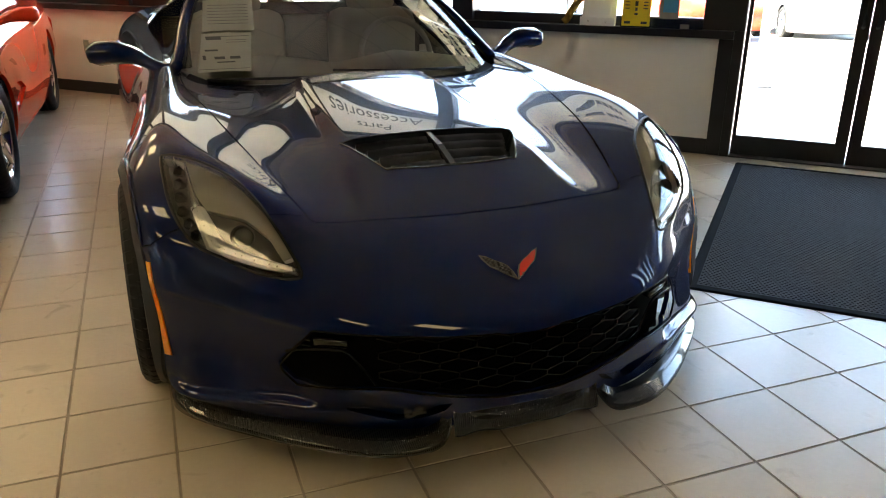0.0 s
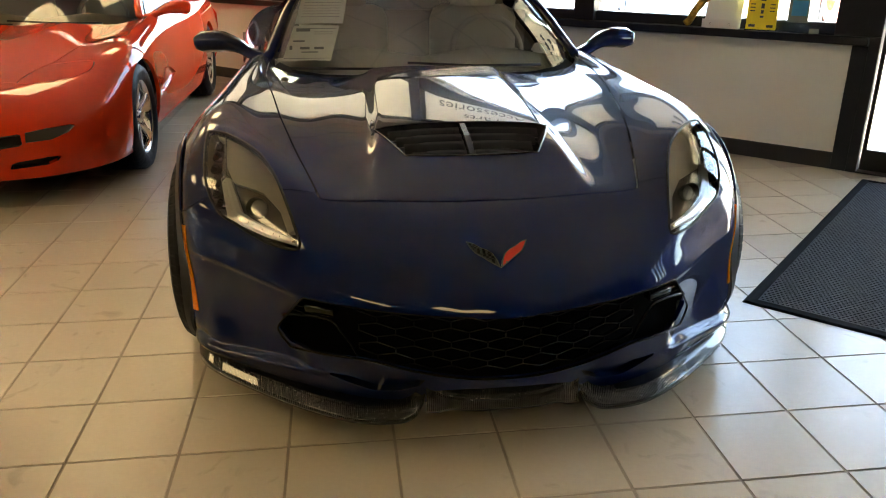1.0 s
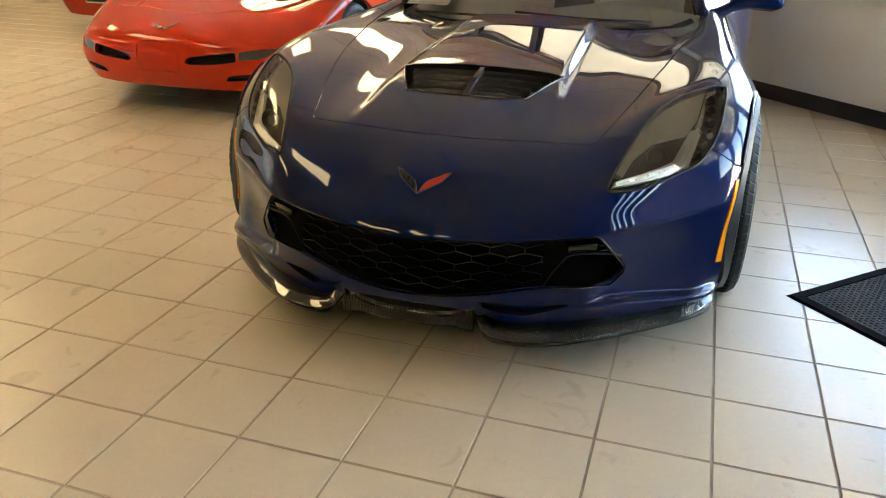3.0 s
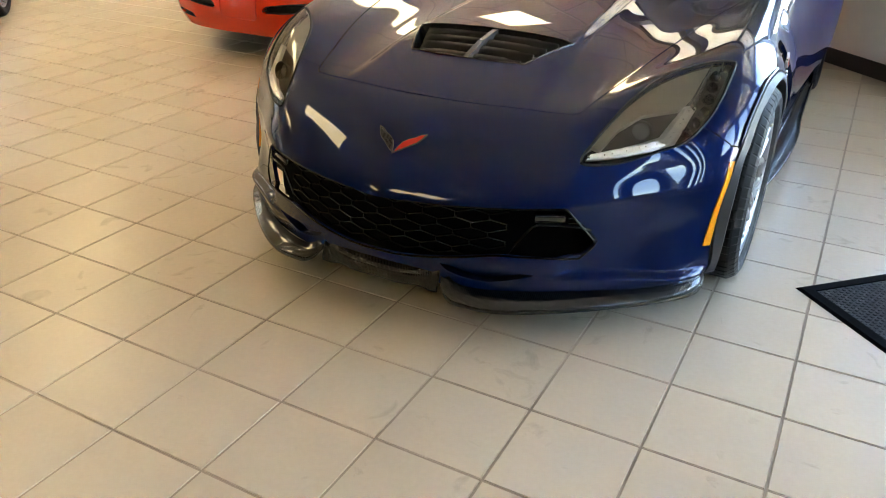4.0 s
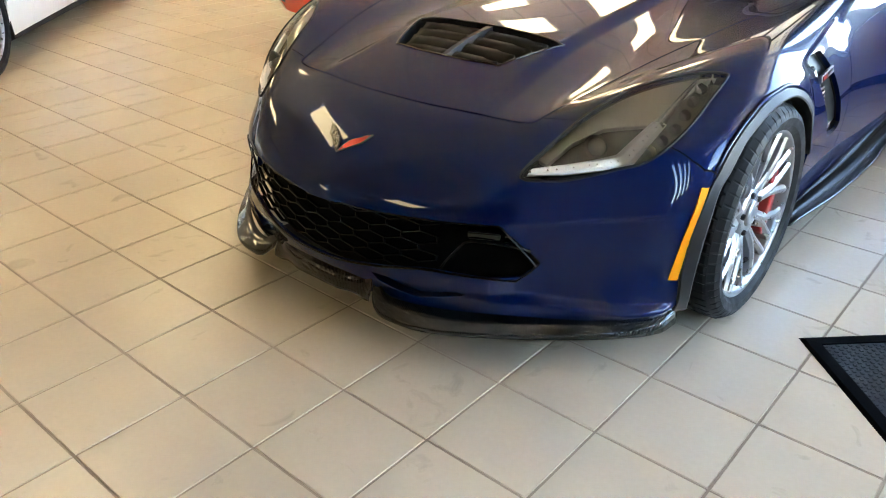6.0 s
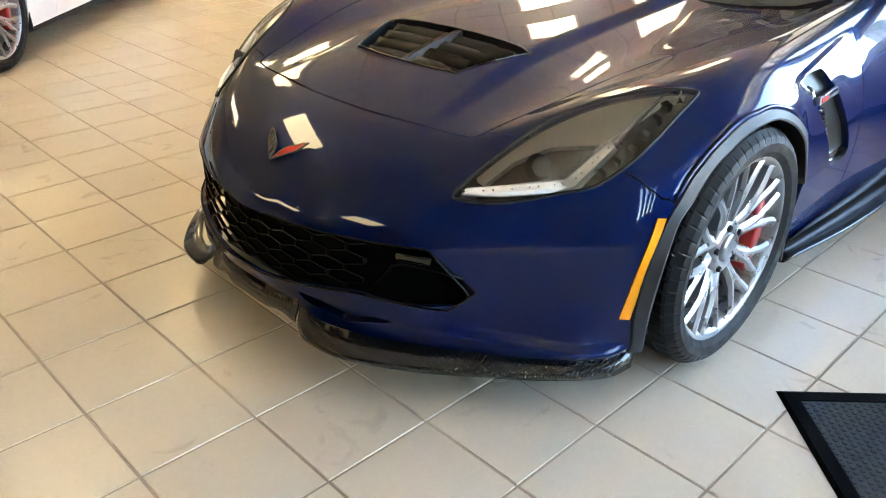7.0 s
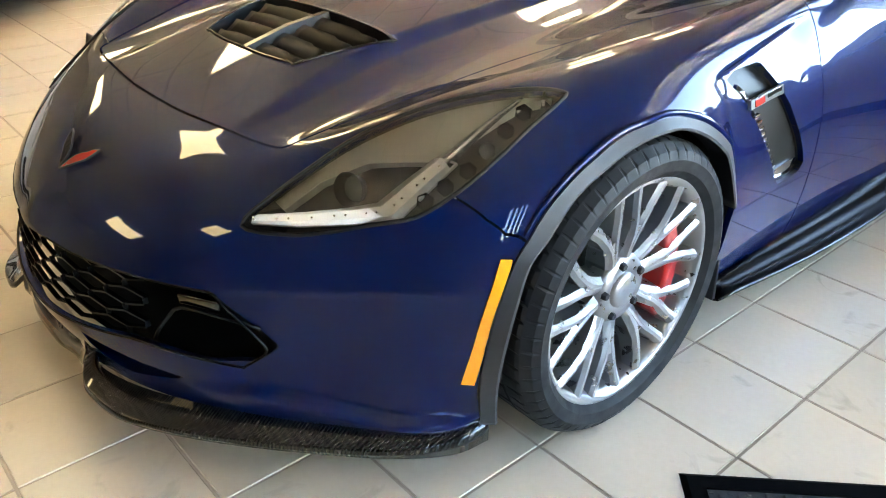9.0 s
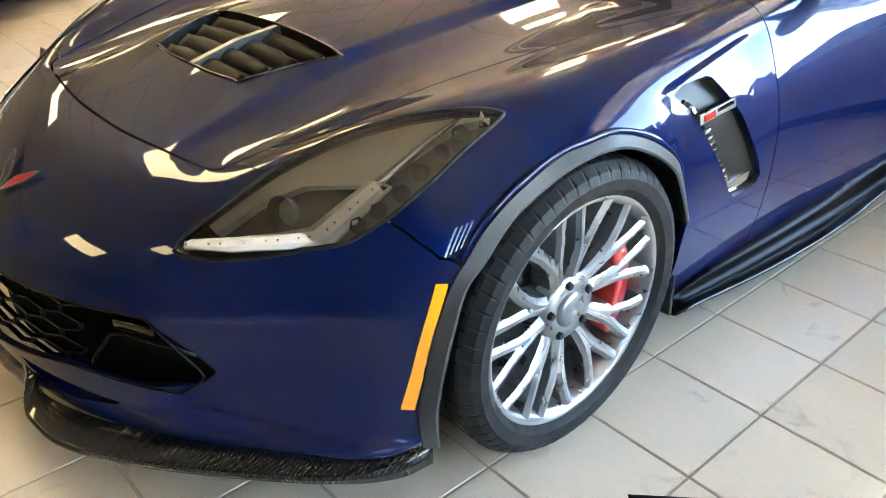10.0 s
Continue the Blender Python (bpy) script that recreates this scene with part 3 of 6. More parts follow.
def fit_wheels(car, spots, r_tyre, width, brake=True, lip=0.257, alloy=None):
    """spots: (x, y, outer side +1 or -1, turn in degrees)."""
    tyre, barrel, spoke, hub, cap, nut, X = wheel_meshes(r_tyre, width, lip)
    alloy = alloy or ALLOY
    first = None
    for x, y, s, turn in spots:
        m = pose(x, y, r_tyre - .005, 0, 0, 0 if s > 0 else 180) @ pose(0, 0, 0, turn, 0, 0)
        if first is None:
            w = part("wheel", barrel, alloy, car, "silver alloy wheel with forked spokes", m=m)
            first = {"w": w, "tyre": part("tyre", tyre, RUBBER, w, "black low-profile tyre", smooth=False), "hub": part("hub", hub, alloy, w), "cap": part("hub_cap", cap, alloy, w)}
            first["spoke"] = part("spoke", spoke, alloy, w, smooth=False)
            first["nut"] = part("wheel_nut", nut, DARK_METAL, w, smooth=False, m=pose(0, 0, .060))
        else:
            w = share("wheel", first["w"], car, m, "silver alloy wheel with forked spokes")
            share("tyre", first["tyre"], w, Matrix(), "black low-profile tyre")
            share("hub", first["hub"], w, Matrix())
            share("hub_cap", first["cap"], w, Matrix())
            share("spoke", first["spoke"], w, Matrix())
            share("wheel_nut", first["nut"], w, pose(0, 0, .060))
        for k in range(1, 5):
            share("spoke", first["spoke"], w, pose(0, 0, 0, 72 * k))
            share("wheel_nut", first["nut"], w, pose(0, 0, 0, 72 * k) @ pose(0, 0, .060))
        if not brake:
            continue
        bx = x - s * .03
        bm = pose(bx, y, r_tyre - .005, 0, 0, 0 if s > 0 else 180)
        if "disc" not in first:
            disc = lathe([(-.016, .10), (-.016, .185), (.016, .185), (.016, .105), (.045, .085), (.05, .06), (.05, .001)], 72)
            first["disc"] = part("brake_disc", disc, STEEL, car, m=bm)
            cal = bmesh.new()
            outer = arc(0, 0, .190, -42, 40, 14)
            inner = arc(0, 0, .142, 38, -40, 14)
            plate([(.026, a, b) for a, b in outer + inner], .11, bm=cal, bevel=.006)
            first["cal"] = part("brake_caliper", cal, CALIPER, car, "red painted brake caliper", m=bm)
        else:
            share("brake_disc", first["disc"], car, bm)
            turn_c = pose(0, 0, 0, 180 if s < 0 else 0)
            share("brake_caliper", first["cal"], car, bm @ turn_c, "red painted brake caliper")
    return first


def two_sides(name, bm, mat, car, label="", smooth=True):
    """A part on the left and its mirror image on the right."""
    other = mirrored(bm)
    return part(name, bm, mat, car, label, smooth), part(name, other, mat, car, label, smooth)


def shift_in(bm, d):
    bm.normal_update()
    for v, n in [(v, v.normal.copy()) for v in bm.verts]:
        v.co -= n * d
    return bm


def ease(t):
    t = np.clip(t, 0, 1)
    return t * t * (3 - 2 * t)


def crease(pts):
    """Press the style edges into the skin: the fold beside the grille with its hollow cheek, the flared lip and the fold over the wing vent."""
    du, dv = np.gradient(pts, axis=0), np.gradient(pts, axis=1)
    n = np.cross(du, dv)
    n /= np.maximum(np.linalg.norm(n, axis=-1, keepdims=True), 1e-9)
    x, y, z = pts[..., 0], pts[..., 1], pts[..., 2]
    n *= np.where((n[..., 0] * x + n[..., 1] * np.minimum(y, -.01)) < 0, -1, 1)[..., None]
    corner = ease((x - .50) / .07) * (1 - ease((y + .45) / .10))
    d = .420 + .07 * (x - .5) - z
    fold = .213 - .14 * (np.maximum(x, .60) - .648) - z
    hollow = .007 * ease(d / .016) + .017 * ease(d / .21)
    move = -corner * hollow * (1 - ease(fold / .020))
    lip = ease((x - .42) / .12) * (1 - ease((y + .42) / .06))
    move += .007 * lip * ease(fold / .020)
    # the nose comes to a faint keel on the centre line
    move += .006 * ease(1 - x / .10) * ease((z - .38) / .03) * (1 - ease((z - .43) / .06)) * (y < -.5)
    over = .732 + .124 * (y - .25)
    d = over - z
    span = ease((y - .20) / .10) * (1 - ease((y - .58) / .16))
    move += -.013 * span * ease(d / .016) * (1 - ease((d - .10) / .16))
    return pts + n * move[..., None]


def modern_car(name, label, body, m, fine=True, flares=None):
    car = thing(name, label, "sports car", m=m)
    pts = skin(NOSE, 14 if fine else 7, 14 if fine else 8)
    if fine:
        pts = crease(pts)
    # the bonnet's raised middle between two ridges
    for row in pts:
        for p in row:
            x, y = p[0], p[1]
            w = .330 - .035 * min(max((y + .53) / .42, 0), 1) - .02 * min(max((y + .11) / .75, 0), 1)
            if -.6 < y < .9 and x < .6:
                fade = min(max((y + .56) / .30, 0), 1)
                t = min(max((x - w + .025) / .050, 0), 1)
                p[2] += .019 * fade * (1 - t * t * (3 - 2 * t))
    bm = grid_mesh(pts)
    bmesh.ops.recalc_face_normals(bm, faces=bm.faces)
    if sum(f.normal.z for f in bm.faces) < 0:
        bmesh.ops.reverse_faces(bm, faces=bm.faces)
    bm.normal_update()
    side = lambda c, n: c.x > .55
    # wheel openings and the dark flares round the front ones
    edge = smooth_line(ARCH_OUT, 5)
    opening = [tuple(p) for p in edge] + [(-.34, .05), (.36, .05), (.352, .30), (.345, .38)]
    near = skin(NOSE, 40, 44).reshape(-1, 3)
    near = near[(near[:, 0] > .6) & (abs(near[:, 1]) < .5)]

    def side_x(y, z):
        d = (near[:, 1] - y) ** 2 + (near[:, 2] - z) ** 2
        k = np.argsort(d)[:3]
        w = 1 / (d[k] + 1e-7)
        return float((near[k, 0] * w).sum() / w.sum())

    gone = cut(bm, opening, SIDE_U, SIDE_V, side)
    bmesh.ops.delete(bm, geom=gone, context="FACES")
    flare = bmesh.new()
    inner = smooth_line(ARCH_IN, 5)
    rows = []
    depth = np.array([side_x(y, z) for y, z in edge])
    for _ in range(1):
        depth[2:-2] = (depth[:-4] + depth[1:-3] + depth[2:-2] + depth[3:-1] + depth[4:]) / 5
    for o, i, x in zip(edge, inner, depth):
        o = Vector((x - .0005, *o))
        i = Vector((max(i[0], o.x + .006), i[1], i[2]))
        out = (o - i).cross(Vector((0, o.z - .325, -o.y))).normalized()
        if out.dot(Vector((.3, o.y, o.z - .325))) < 0:
            out = -out
        mid = o.lerp(i, .5) + out * .004
        back = Vector((0, -i.y, .325 - i.z)).normalized()
        rows.append([flare.verts.new(p) for p in (o - Vector((.02, 0, 0)), o, o.lerp(i, .06) + out * .005, mid, i.lerp(o, .08) + out * .003, i + back * .002, i + Vector((-.012, 0, 0)) + back * .003, i + Vector((-.05, 0, 0)))])
    for a, b in zip(rows, rows[1:]):
        for k in range(7):
            flare.faces.new((a[k], a[k + 1], b[k + 1], b[k]))
    flare.faces.new(rows[0])
    flare.faces.new(list(reversed(rows[-1])))
    bmesh.ops.recalc_face_normals(flare, faces=flare.faces)
    for a, b in zip(rows, rows[1:]):
        for k in (1, 2, 4, 5, 6):
            flare.edges.get((a[k], b[k])).smooth = False
        for k in (5, 6):
            next(f for f in a[k].link_faces if a[k + 1] in f.verts and b[k] in f.verts).material_index = 1
    # the rolled lip of the wing over the flare
    crest = [Vector((x - .001, y, z)) + Vector((0, y, z - .325)).normalized() * .0085 for x, (y, z) in zip(depth[:51], edge)]
    lip = sweep(crest, [(-.010, -.006), (-.008, .002), (-.002, .005), (.004, .0045), (.010, .0), (.011, -.006)], ups=[(1, 0, .3)] * len(crest), scale=[.25 + .4 * min(1, i / 6, (50 - i) / 6 + .4) for i in range(51)])
    two_sides("arch_lip", lip, body, car)
    gone = cut(bm, arc(2.71, .33, .365, -40, 220, 40), SIDE_U, SIDE_V, side)
    bmesh.ops.delete(bm, geom=gone, context="FACES")
    two_sides("arch_flare", flare, [flares or FLARE, BLACK_MATT], car, "dark grey grained plastic arch flare" if not flares else "car-coloured arch flare")
    # openings in the skin
    gone = cut(bm, [tuple(p) for p in smooth_line(GRILLE_LINE, 3)], FRONT_U, FRONT_V, lambda c, n: c.y < -.4 and c.x < .7)
    bmesh.ops.delete(bm, geom=gone, context="FACES")
    gone = cut(bm, SIDE_VENT, SIDE_U, SIDE_V, side)
    scoop = take(bm, gone)
    lamp_poly = flat(smooth_line(LAMP_LINE, 4, True), LAMP_U, LAMP_V)
    lamp_at = lambda c, n: c.x > .45 and c.y < .05 and c.z > .45
    lens = take(bm, cut(bm, lamp_poly, LAMP_U, LAMP_V, lamp_at))
    # bonnet with its gap
    up = lambda c, n: c.z > .5 and n.z > .25
    bon = [tuple(p) for p in smooth_line(BONNET_LINE, 3)] + [(-.01, 1.6), (-.01, -.562)]
    ring = set(cut(bm, offset_poly(bon, .0032), TOP_U, TOP_V, up))
    hood = cut(bm, offset_poly(bon, -.0025), TOP_U, TOP_V, up)
    keep = set(hood)
    dead = [f for f in bm.faces if f.is_valid and f not in keep and inside(offset_poly(bon, .0032), f.calc_center_median().x, f.calc_center_median().y) and up(f.calc_center_median(), f.normal)]
    hood = take(bm, hood)
    bmesh.ops.delete(bm, geom=[f for f in dead if f.is_valid], context="FACES")
    vent = take(hood, cut(hood, [tuple(p) for p in smooth_line(VENT_LINE, 4)] , TOP_U, TOP_V))
    # nose cover, wings, doors, quarters
    nose_line = [(-.1, -.5), (.45, -.49), (.565, -.47), (.68, -.43), (.759, -.391), (.845, -.345), (.872, -.325), (.895, -.292), (1.1, -.2), (1.1, -1.3), (-.1, -1.3)]
    nose = take(bm, cut(bm, nose_line, TOP_U, TOP_V))
    gap = cut(bm, [(x, y + .0025) for x, y in nose_line], TOP_U, TOP_V)
    bmesh.ops.delete(bm, geom=gap, context="FACES")
    mark = [(-.381, .249), (-.362, .318), (-.352, .37), (-.343, .417), (-.331, .46), (-.317, .502)]
    mark = smooth_line(mark, 4)
    lamp_strip = take(nose, cut(nose, [(y - .020, z + .002) for y, z in mark] + [(y - .001, z) for y, z in reversed(mark)], SIDE_U, SIDE_V, side))
    shift_in(lamp_strip, -.0035)
    flange(lamp_strip, .006)
    two_sides("side_marker", lamp_strip, AMBER, car, "long amber side marker lamp")
    dip = take(nose, cut(nose, [(.208, .236), (.33, .224), (.458, .215), (.452, .210), (.42, .202), (.345, .187), (.325, .187), (.27, .197), (.225, .215)], FRONT_U, FRONT_V, lambda c, n: c.y < -.5))
    rim_ = copy_bm(dip)
    count = len(rim_.faces)
    flange(rim_, .028)
    bmesh.ops.delete(rim_, geom=list(rim_.faces)[:count], context="FACES")
    data = bpy.data.meshes.new("walls")
    rim_.to_mesh(data)
    shift_in(dip, .028)
    dip.from_mesh(data)
    bpy.data.meshes.remove(data)
    two_sides("lip_recess", dip, body, car)
    door_line = [(.735, .10), (.72, .33), (.704, .5), (.70, .66), (.71, .74), (.74, .9), (.74, 1.1), (1.98, 1.1), (2.0, .9), (1.92, .6), (1.86, .10)]
    door = take(bm, cut(bm, door_line, SIDE_U, SIDE_V, side))
    gap = cut(bm, [(y - .004, z) if y < 1 else (y, z) for y, z in door_line], SIDE_U, SIDE_V, side)
    bmesh.ops.delete(bm, geom=gap, context="FACES")
    quarter = take(bm, [f for f in bm.faces if f.calc_center_median().y > 1.5])
    centre = lambda c: abs(c.x) < .001
    for one in (nose, bm, door, quarter):
        flange(one, .014, centre)
    flange(hood, .014, lambda c: centre(c) or (abs(c.x) < .31 and -.36 < c.y < -.07))
    part("nose_cover", both(nose), body, car)
    part("bonnet", both(hood), body, car)
    two_sides("wing", bm, body, car)
    two_sides("door", door, body, car)
    two_sides("rear_quarter", quarter, body, car)
    return car, lens, vent, scoop


def copy_bm(bm):
    return bm.copy()


def ngon_prism(center, axis, radius, depth, n, bm=None, turn=0.0):
    """A short prism of n sides along axis, from center backwards."""
    bm = bm or bmesh.new()
    axis = Vector(axis).normalized()
    u = axis.orthogonal().normalized()
    v = axis.cross(u)
    c = Vector(center)
    top = [bm.verts.new(c + (u * math.cos(turn + 2 * math.pi * k / n) + v * math.sin(turn + 2 * math.pi * k / n)) * radius) for k in range(n)]
    low = [bm.verts.new(p.co - axis * depth - (p.co - c) * .35) for p in top]
    bm.faces.new(low)
    for k in range(n):
        bm.faces.new((top[k], top[(k + 1) % n], low[(k + 1) % n], low[k]))
    return bm


def dish(center, axis, radius, depth, n=24, bm=None):
    """A round lens dome."""
    bm = bm or bmesh.new()
    axis = Vector(axis).normalized()
    u = axis.orthogonal().normalized()
    v = axis.cross(u)
    c = Vector(center)
    rings = []
    for r, h in ((1, -.6), (1, 0), (.85, .45), (.5, .85), (.12, 1)):
        rings.append([bm.verts.new(c + axis * (h * depth) + (u * math.cos(2 * math.pi * k / n) + v * math.sin(2 * math.pi * k / n)) * radius * r) for k in range(n)])
    for a, b in zip(rings, rings[1:]):
        for k in range(n):
            bm.faces.new((a[k], a[(k + 1) % n], b[(k + 1) % n], b[k]))
    bm.faces.new(rings[-1])
    return bm


def edge_loop(bm):
    """The longest closed line of open edges."""
    left = {e for e in bm.edges if e.is_boundary}
    best = []
    while left:
        e = left.pop()
        line, v = [e.verts[0].co.copy(), e.verts[1].co.copy()], e.verts[1]
        while True:
            ahead = [k for k in v.link_edges if k in left]
            if not ahead:
                break
            left.discard(ahead[0])
            v = ahead[0].other_vert(v)
            line.append(v.co.copy())
        if len(line) > len(best):
            best = line
    keep = [best[0]]
    for p in best[1:]:
        if (p - keep[-1]).length > .006:
            keep.append(p)
    return keep + [best[-1], keep[1]]


def headlamps(car, lens):
    """Lens, housing, light guide, projector and the row of hexagonal reflectors, left and mirrored."""
    floor_ = shift_in(copy_bm(lens), .042)
    walls = copy_bm(lens)
    n = len(walls.faces)
    flange(walls, .043)
    bmesh.ops.delete(walls, geom=list(walls.faces)[:n], context="FACES")
    data = bpy.data.meshes.new("walls")
    walls.to_mesh(data)
    walls.free()
    floor_.from_mesh(data)
    bpy.data.meshes.remove(data)
    bmesh.ops.recalc_face_normals(floor_, faces=floor_.faces)
    # the dark rubber edge round the lens
    seal = tube(edge_loop(lens), .0042, 6)
    d = LAMP_DIR
    low = [Vector(p) - d * .009 for p in ((.540, -.632, .541), (.617, -.581, .549), (.680, -.522, .558), (.737, -.455, .564), (.751, -.397, .609), (.763, -.340, .651))]
    up = [Vector(p) - d * .007 for p in ((.546, -.618, .556), (.612, -.562, .568), (.660, -.508, .577), (.696, -.466, .588), (.714, -.415, .624), (.732, -.364, .657))]
    guide = bmesh.new()
    lo_ = [list(a.lerp(b, i / 4)) for a, b in zip(low, low[1:]) for i in range(4)] + [list(low[-1])]
    up_ = [list(a.lerp(b, i / 4)) for a, b in zip(up, up[1:]) for i in range(4)] + [list(up[-1])]
    vs = []
    for a, b in zip(lo_, up_):
        a, b = Vector(a), Vector(b)
        vs.append([guide.verts.new(p) for p in (a, a.lerp(b, .25) + d * .006, a.lerp(b, .75) + d * .006, b, b - d * .012, a - d * .012)])
    for a, b in zip(vs, vs[1:]):
        for k in range(6):
            guide.faces.new((a[k], a[(k + 1) % 6], b[(k + 1) % 6], b[k]))
    guide.faces.new(vs[0])
    guide.faces.new(list(reversed(vs[-1])))
    bmesh.ops.recalc_face_normals(guide, faces=guide.faces)
    fin = sweep([Vector(p) - d * .010 for p in smooth_line([(.750, -.358, .652), (.756, -.300, .686), (.759, -.245, .712), (.761, -.180, .737)], 4)], [(-.006, 0), (0, .004), (.006, 0), (0, -.01)], ups=[d] * 13, scale=[2.1 - .13 * i for i in range(13)])
    bulbs = bmesh.new()
    for a in np.linspace(.04, .97, 13):
        i = a * (len(lo_) - 1)
        p = Vector(lo_[int(i)]).lerp(Vector(up_[int(i)]), .5) + d * .004
        dish(p, d, .0048, .0022, 12, bulbs)
    brow = [(.570, -.590, .573), (.592, -.520, .618), (.640, -.448, .648), (.728, -.372, .654), (.750, -.300, .686), (.762, -.185, .735), (.80, -.13, .75), (.72, -.14, .77), (.62, -.25, .76), (.54, -.38, .73), (.48, -.50, .67), (.53, -.60, .60)]
    bez = copy_bm(lens)
    keep_ = set(cut(bez, flat(brow, LAMP_U, LAMP_V), LAMP_U, LAMP_V))
    bmesh.ops.delete(bez, geom=[f for f in bez.faces if f not in keep_], context="FACES")
    shift_in(bez, .019)
    flange(bez, .02)
    ring = bmesh.new()
    pc = Vector((.652, -.492, .610)) - d * .020
    aim = Vector((.25, -.93, .25)).normalized()
    ngon_prism(pc + aim * .010, aim, .032, .03, 28, ring)
    ball = dish(pc - aim * .010, aim, .025, .008)
    hexes = bmesh.new()
    for p in ((.763, -.414, .600), (.776, -.379, .622), (.788, -.338, .645), (.789, -.294, .672), (.787, -.248, .697), (.782, -.200, .719)):
        ngon_prism(Vector(p) - d * .012, d + Vector((.3, -.2, 0)), .0165, .022, 6, hexes, .5)
    for s in (1, -1):
        f = (lambda b: b) if s > 0 else mirrored
        keep = [f(copy_bm(b)) for b in (lens, floor_, seal, guide, fin, bulbs, bez, ring, ball, hexes)]
        lamp = part("headlamp", keep[1], LAMP_GREY, car, "smoked headlamp with a white angled light bar")
        part("lens", keep[0], LENS, lamp, "clear smoky lens")
        part("seal", keep[2], BLACK_MATT, lamp)
        part("light_bar", keep[3], LAMP_WHITE, lamp, "white angled light bar", smooth=False)
        part("fin", keep[4], LAMP_DOT, lamp)
        tagged(part("led_dots", keep[5], LAMP_DOT, lamp), kind="stuff")
        part("bezel", keep[6], LAMP_PALE, lamp)
        part("projector_ring", keep[7], LAMP_GREY, lamp)
        part("projector_lens", keep[8], LAMP_EYE, lamp)
        part("reflector", keep[9], LAMP_DARK, lamp, smooth=False)


def bonnet_vent(car, vent):
    well = shift_in(copy_bm(vent), .06)
    wall = copy_bm(vent)
    n = len(wall.faces)
    flange(wall, .06, lambda c: abs(c.x) < .001)
    bmesh.ops.delete(wall, geom=list(wall.faces)[:n], context="FACES")
    data = bpy.data.meshes.new("walls")
    wall.to_mesh(data)
    well.from_mesh(data)
    bpy.data.meshes.remove(data)
    v = part("bonnet_vent", both(well), BLACK_MATT, car, "black louvred bonnet vent")
    line = [(x, y, 0) for x, y in smooth_line(VENT_LINE, 4)]
    pts = {}
    top = {tuple(round(c, 4) for c in q.co.xy): q.co.z for q in vent.verts}
    keys = np.array(list(top))
    zs = np.array(list(top.values()))

    def height(x, y):
        k = np.argsort((keys[:, 0] - abs(x)) ** 2 + (keys[:, 1] - y) ** 2)[:4]
        return float(zs[k].mean())

    edge = [(x, y, height(x, y) + .0015) for x, y, _ in line]
    edge = edge[:-1] + [(-x, y, z) for x, y, z in reversed(edge)]
    part("trim", tube(edge, .0032, 6), BLACK_GLOSS, v)
    for k in range(4):
        y = -.292 + k * .056
        half = .195 + .085 * (k * .056 / .22)
        for s in (-1, 1):
            a, b = .014, half - .012
            lip = .006
            rows = []
            bm = bmesh.new()
            for i in range(9):
                x = a + (b - a) * i / 8
                step = .010 if i >= 6 else 0.0
                z = height(x, y)
                sec = [(y - .030 - step * .4, z - .030), (y - .012, z - .014), (y + .006 - step, z - lip), (y + .010 - step, z - lip - .004), (y - .006, z - .020), (y - .026, z - .036)]
                rows.append([bm.verts.new((s * x, yy, zz)) for yy, zz in sec])
            for p, q in zip(rows, rows[1:]):
                for j in range(6):
                    bm.faces.new((p[j], p[(j + 1) % 6], q[(j + 1) % 6], q[j]))
            bm.faces.new(rows[0])
            bm.faces.new(list(reversed(rows[-1])))
            bmesh.ops.recalc_face_normals(bm, faces=bm.faces)
            part("louvre", bm, BLACK_MATT, v)
    spine = sweep([(0, -.332, height(0, -.33) - .002), (0, -.21, height(0, -.2) - .002), (0, -.095, height(0, -.1) - .002)], [(-.010, -.02), (-.009, .002), (.009, .002), (.010, -.02)])
    part("spine", spine, material("satin_grey_spine", (0.07, 0.07, 0.073), 0.24, 0.2), v, smooth=False)


def front_y(nets, x, z):
    """How far forward the nose reaches at x, z."""
    d = (nets[:, 0] - abs(x)) ** 2 + (nets[:, 2] - z) ** 2
    k = np.argsort(d)[:8]
    w = 1 / (d[k] + 4e-5)
    return float((nets[k, 1] * w).sum() / w.sum())


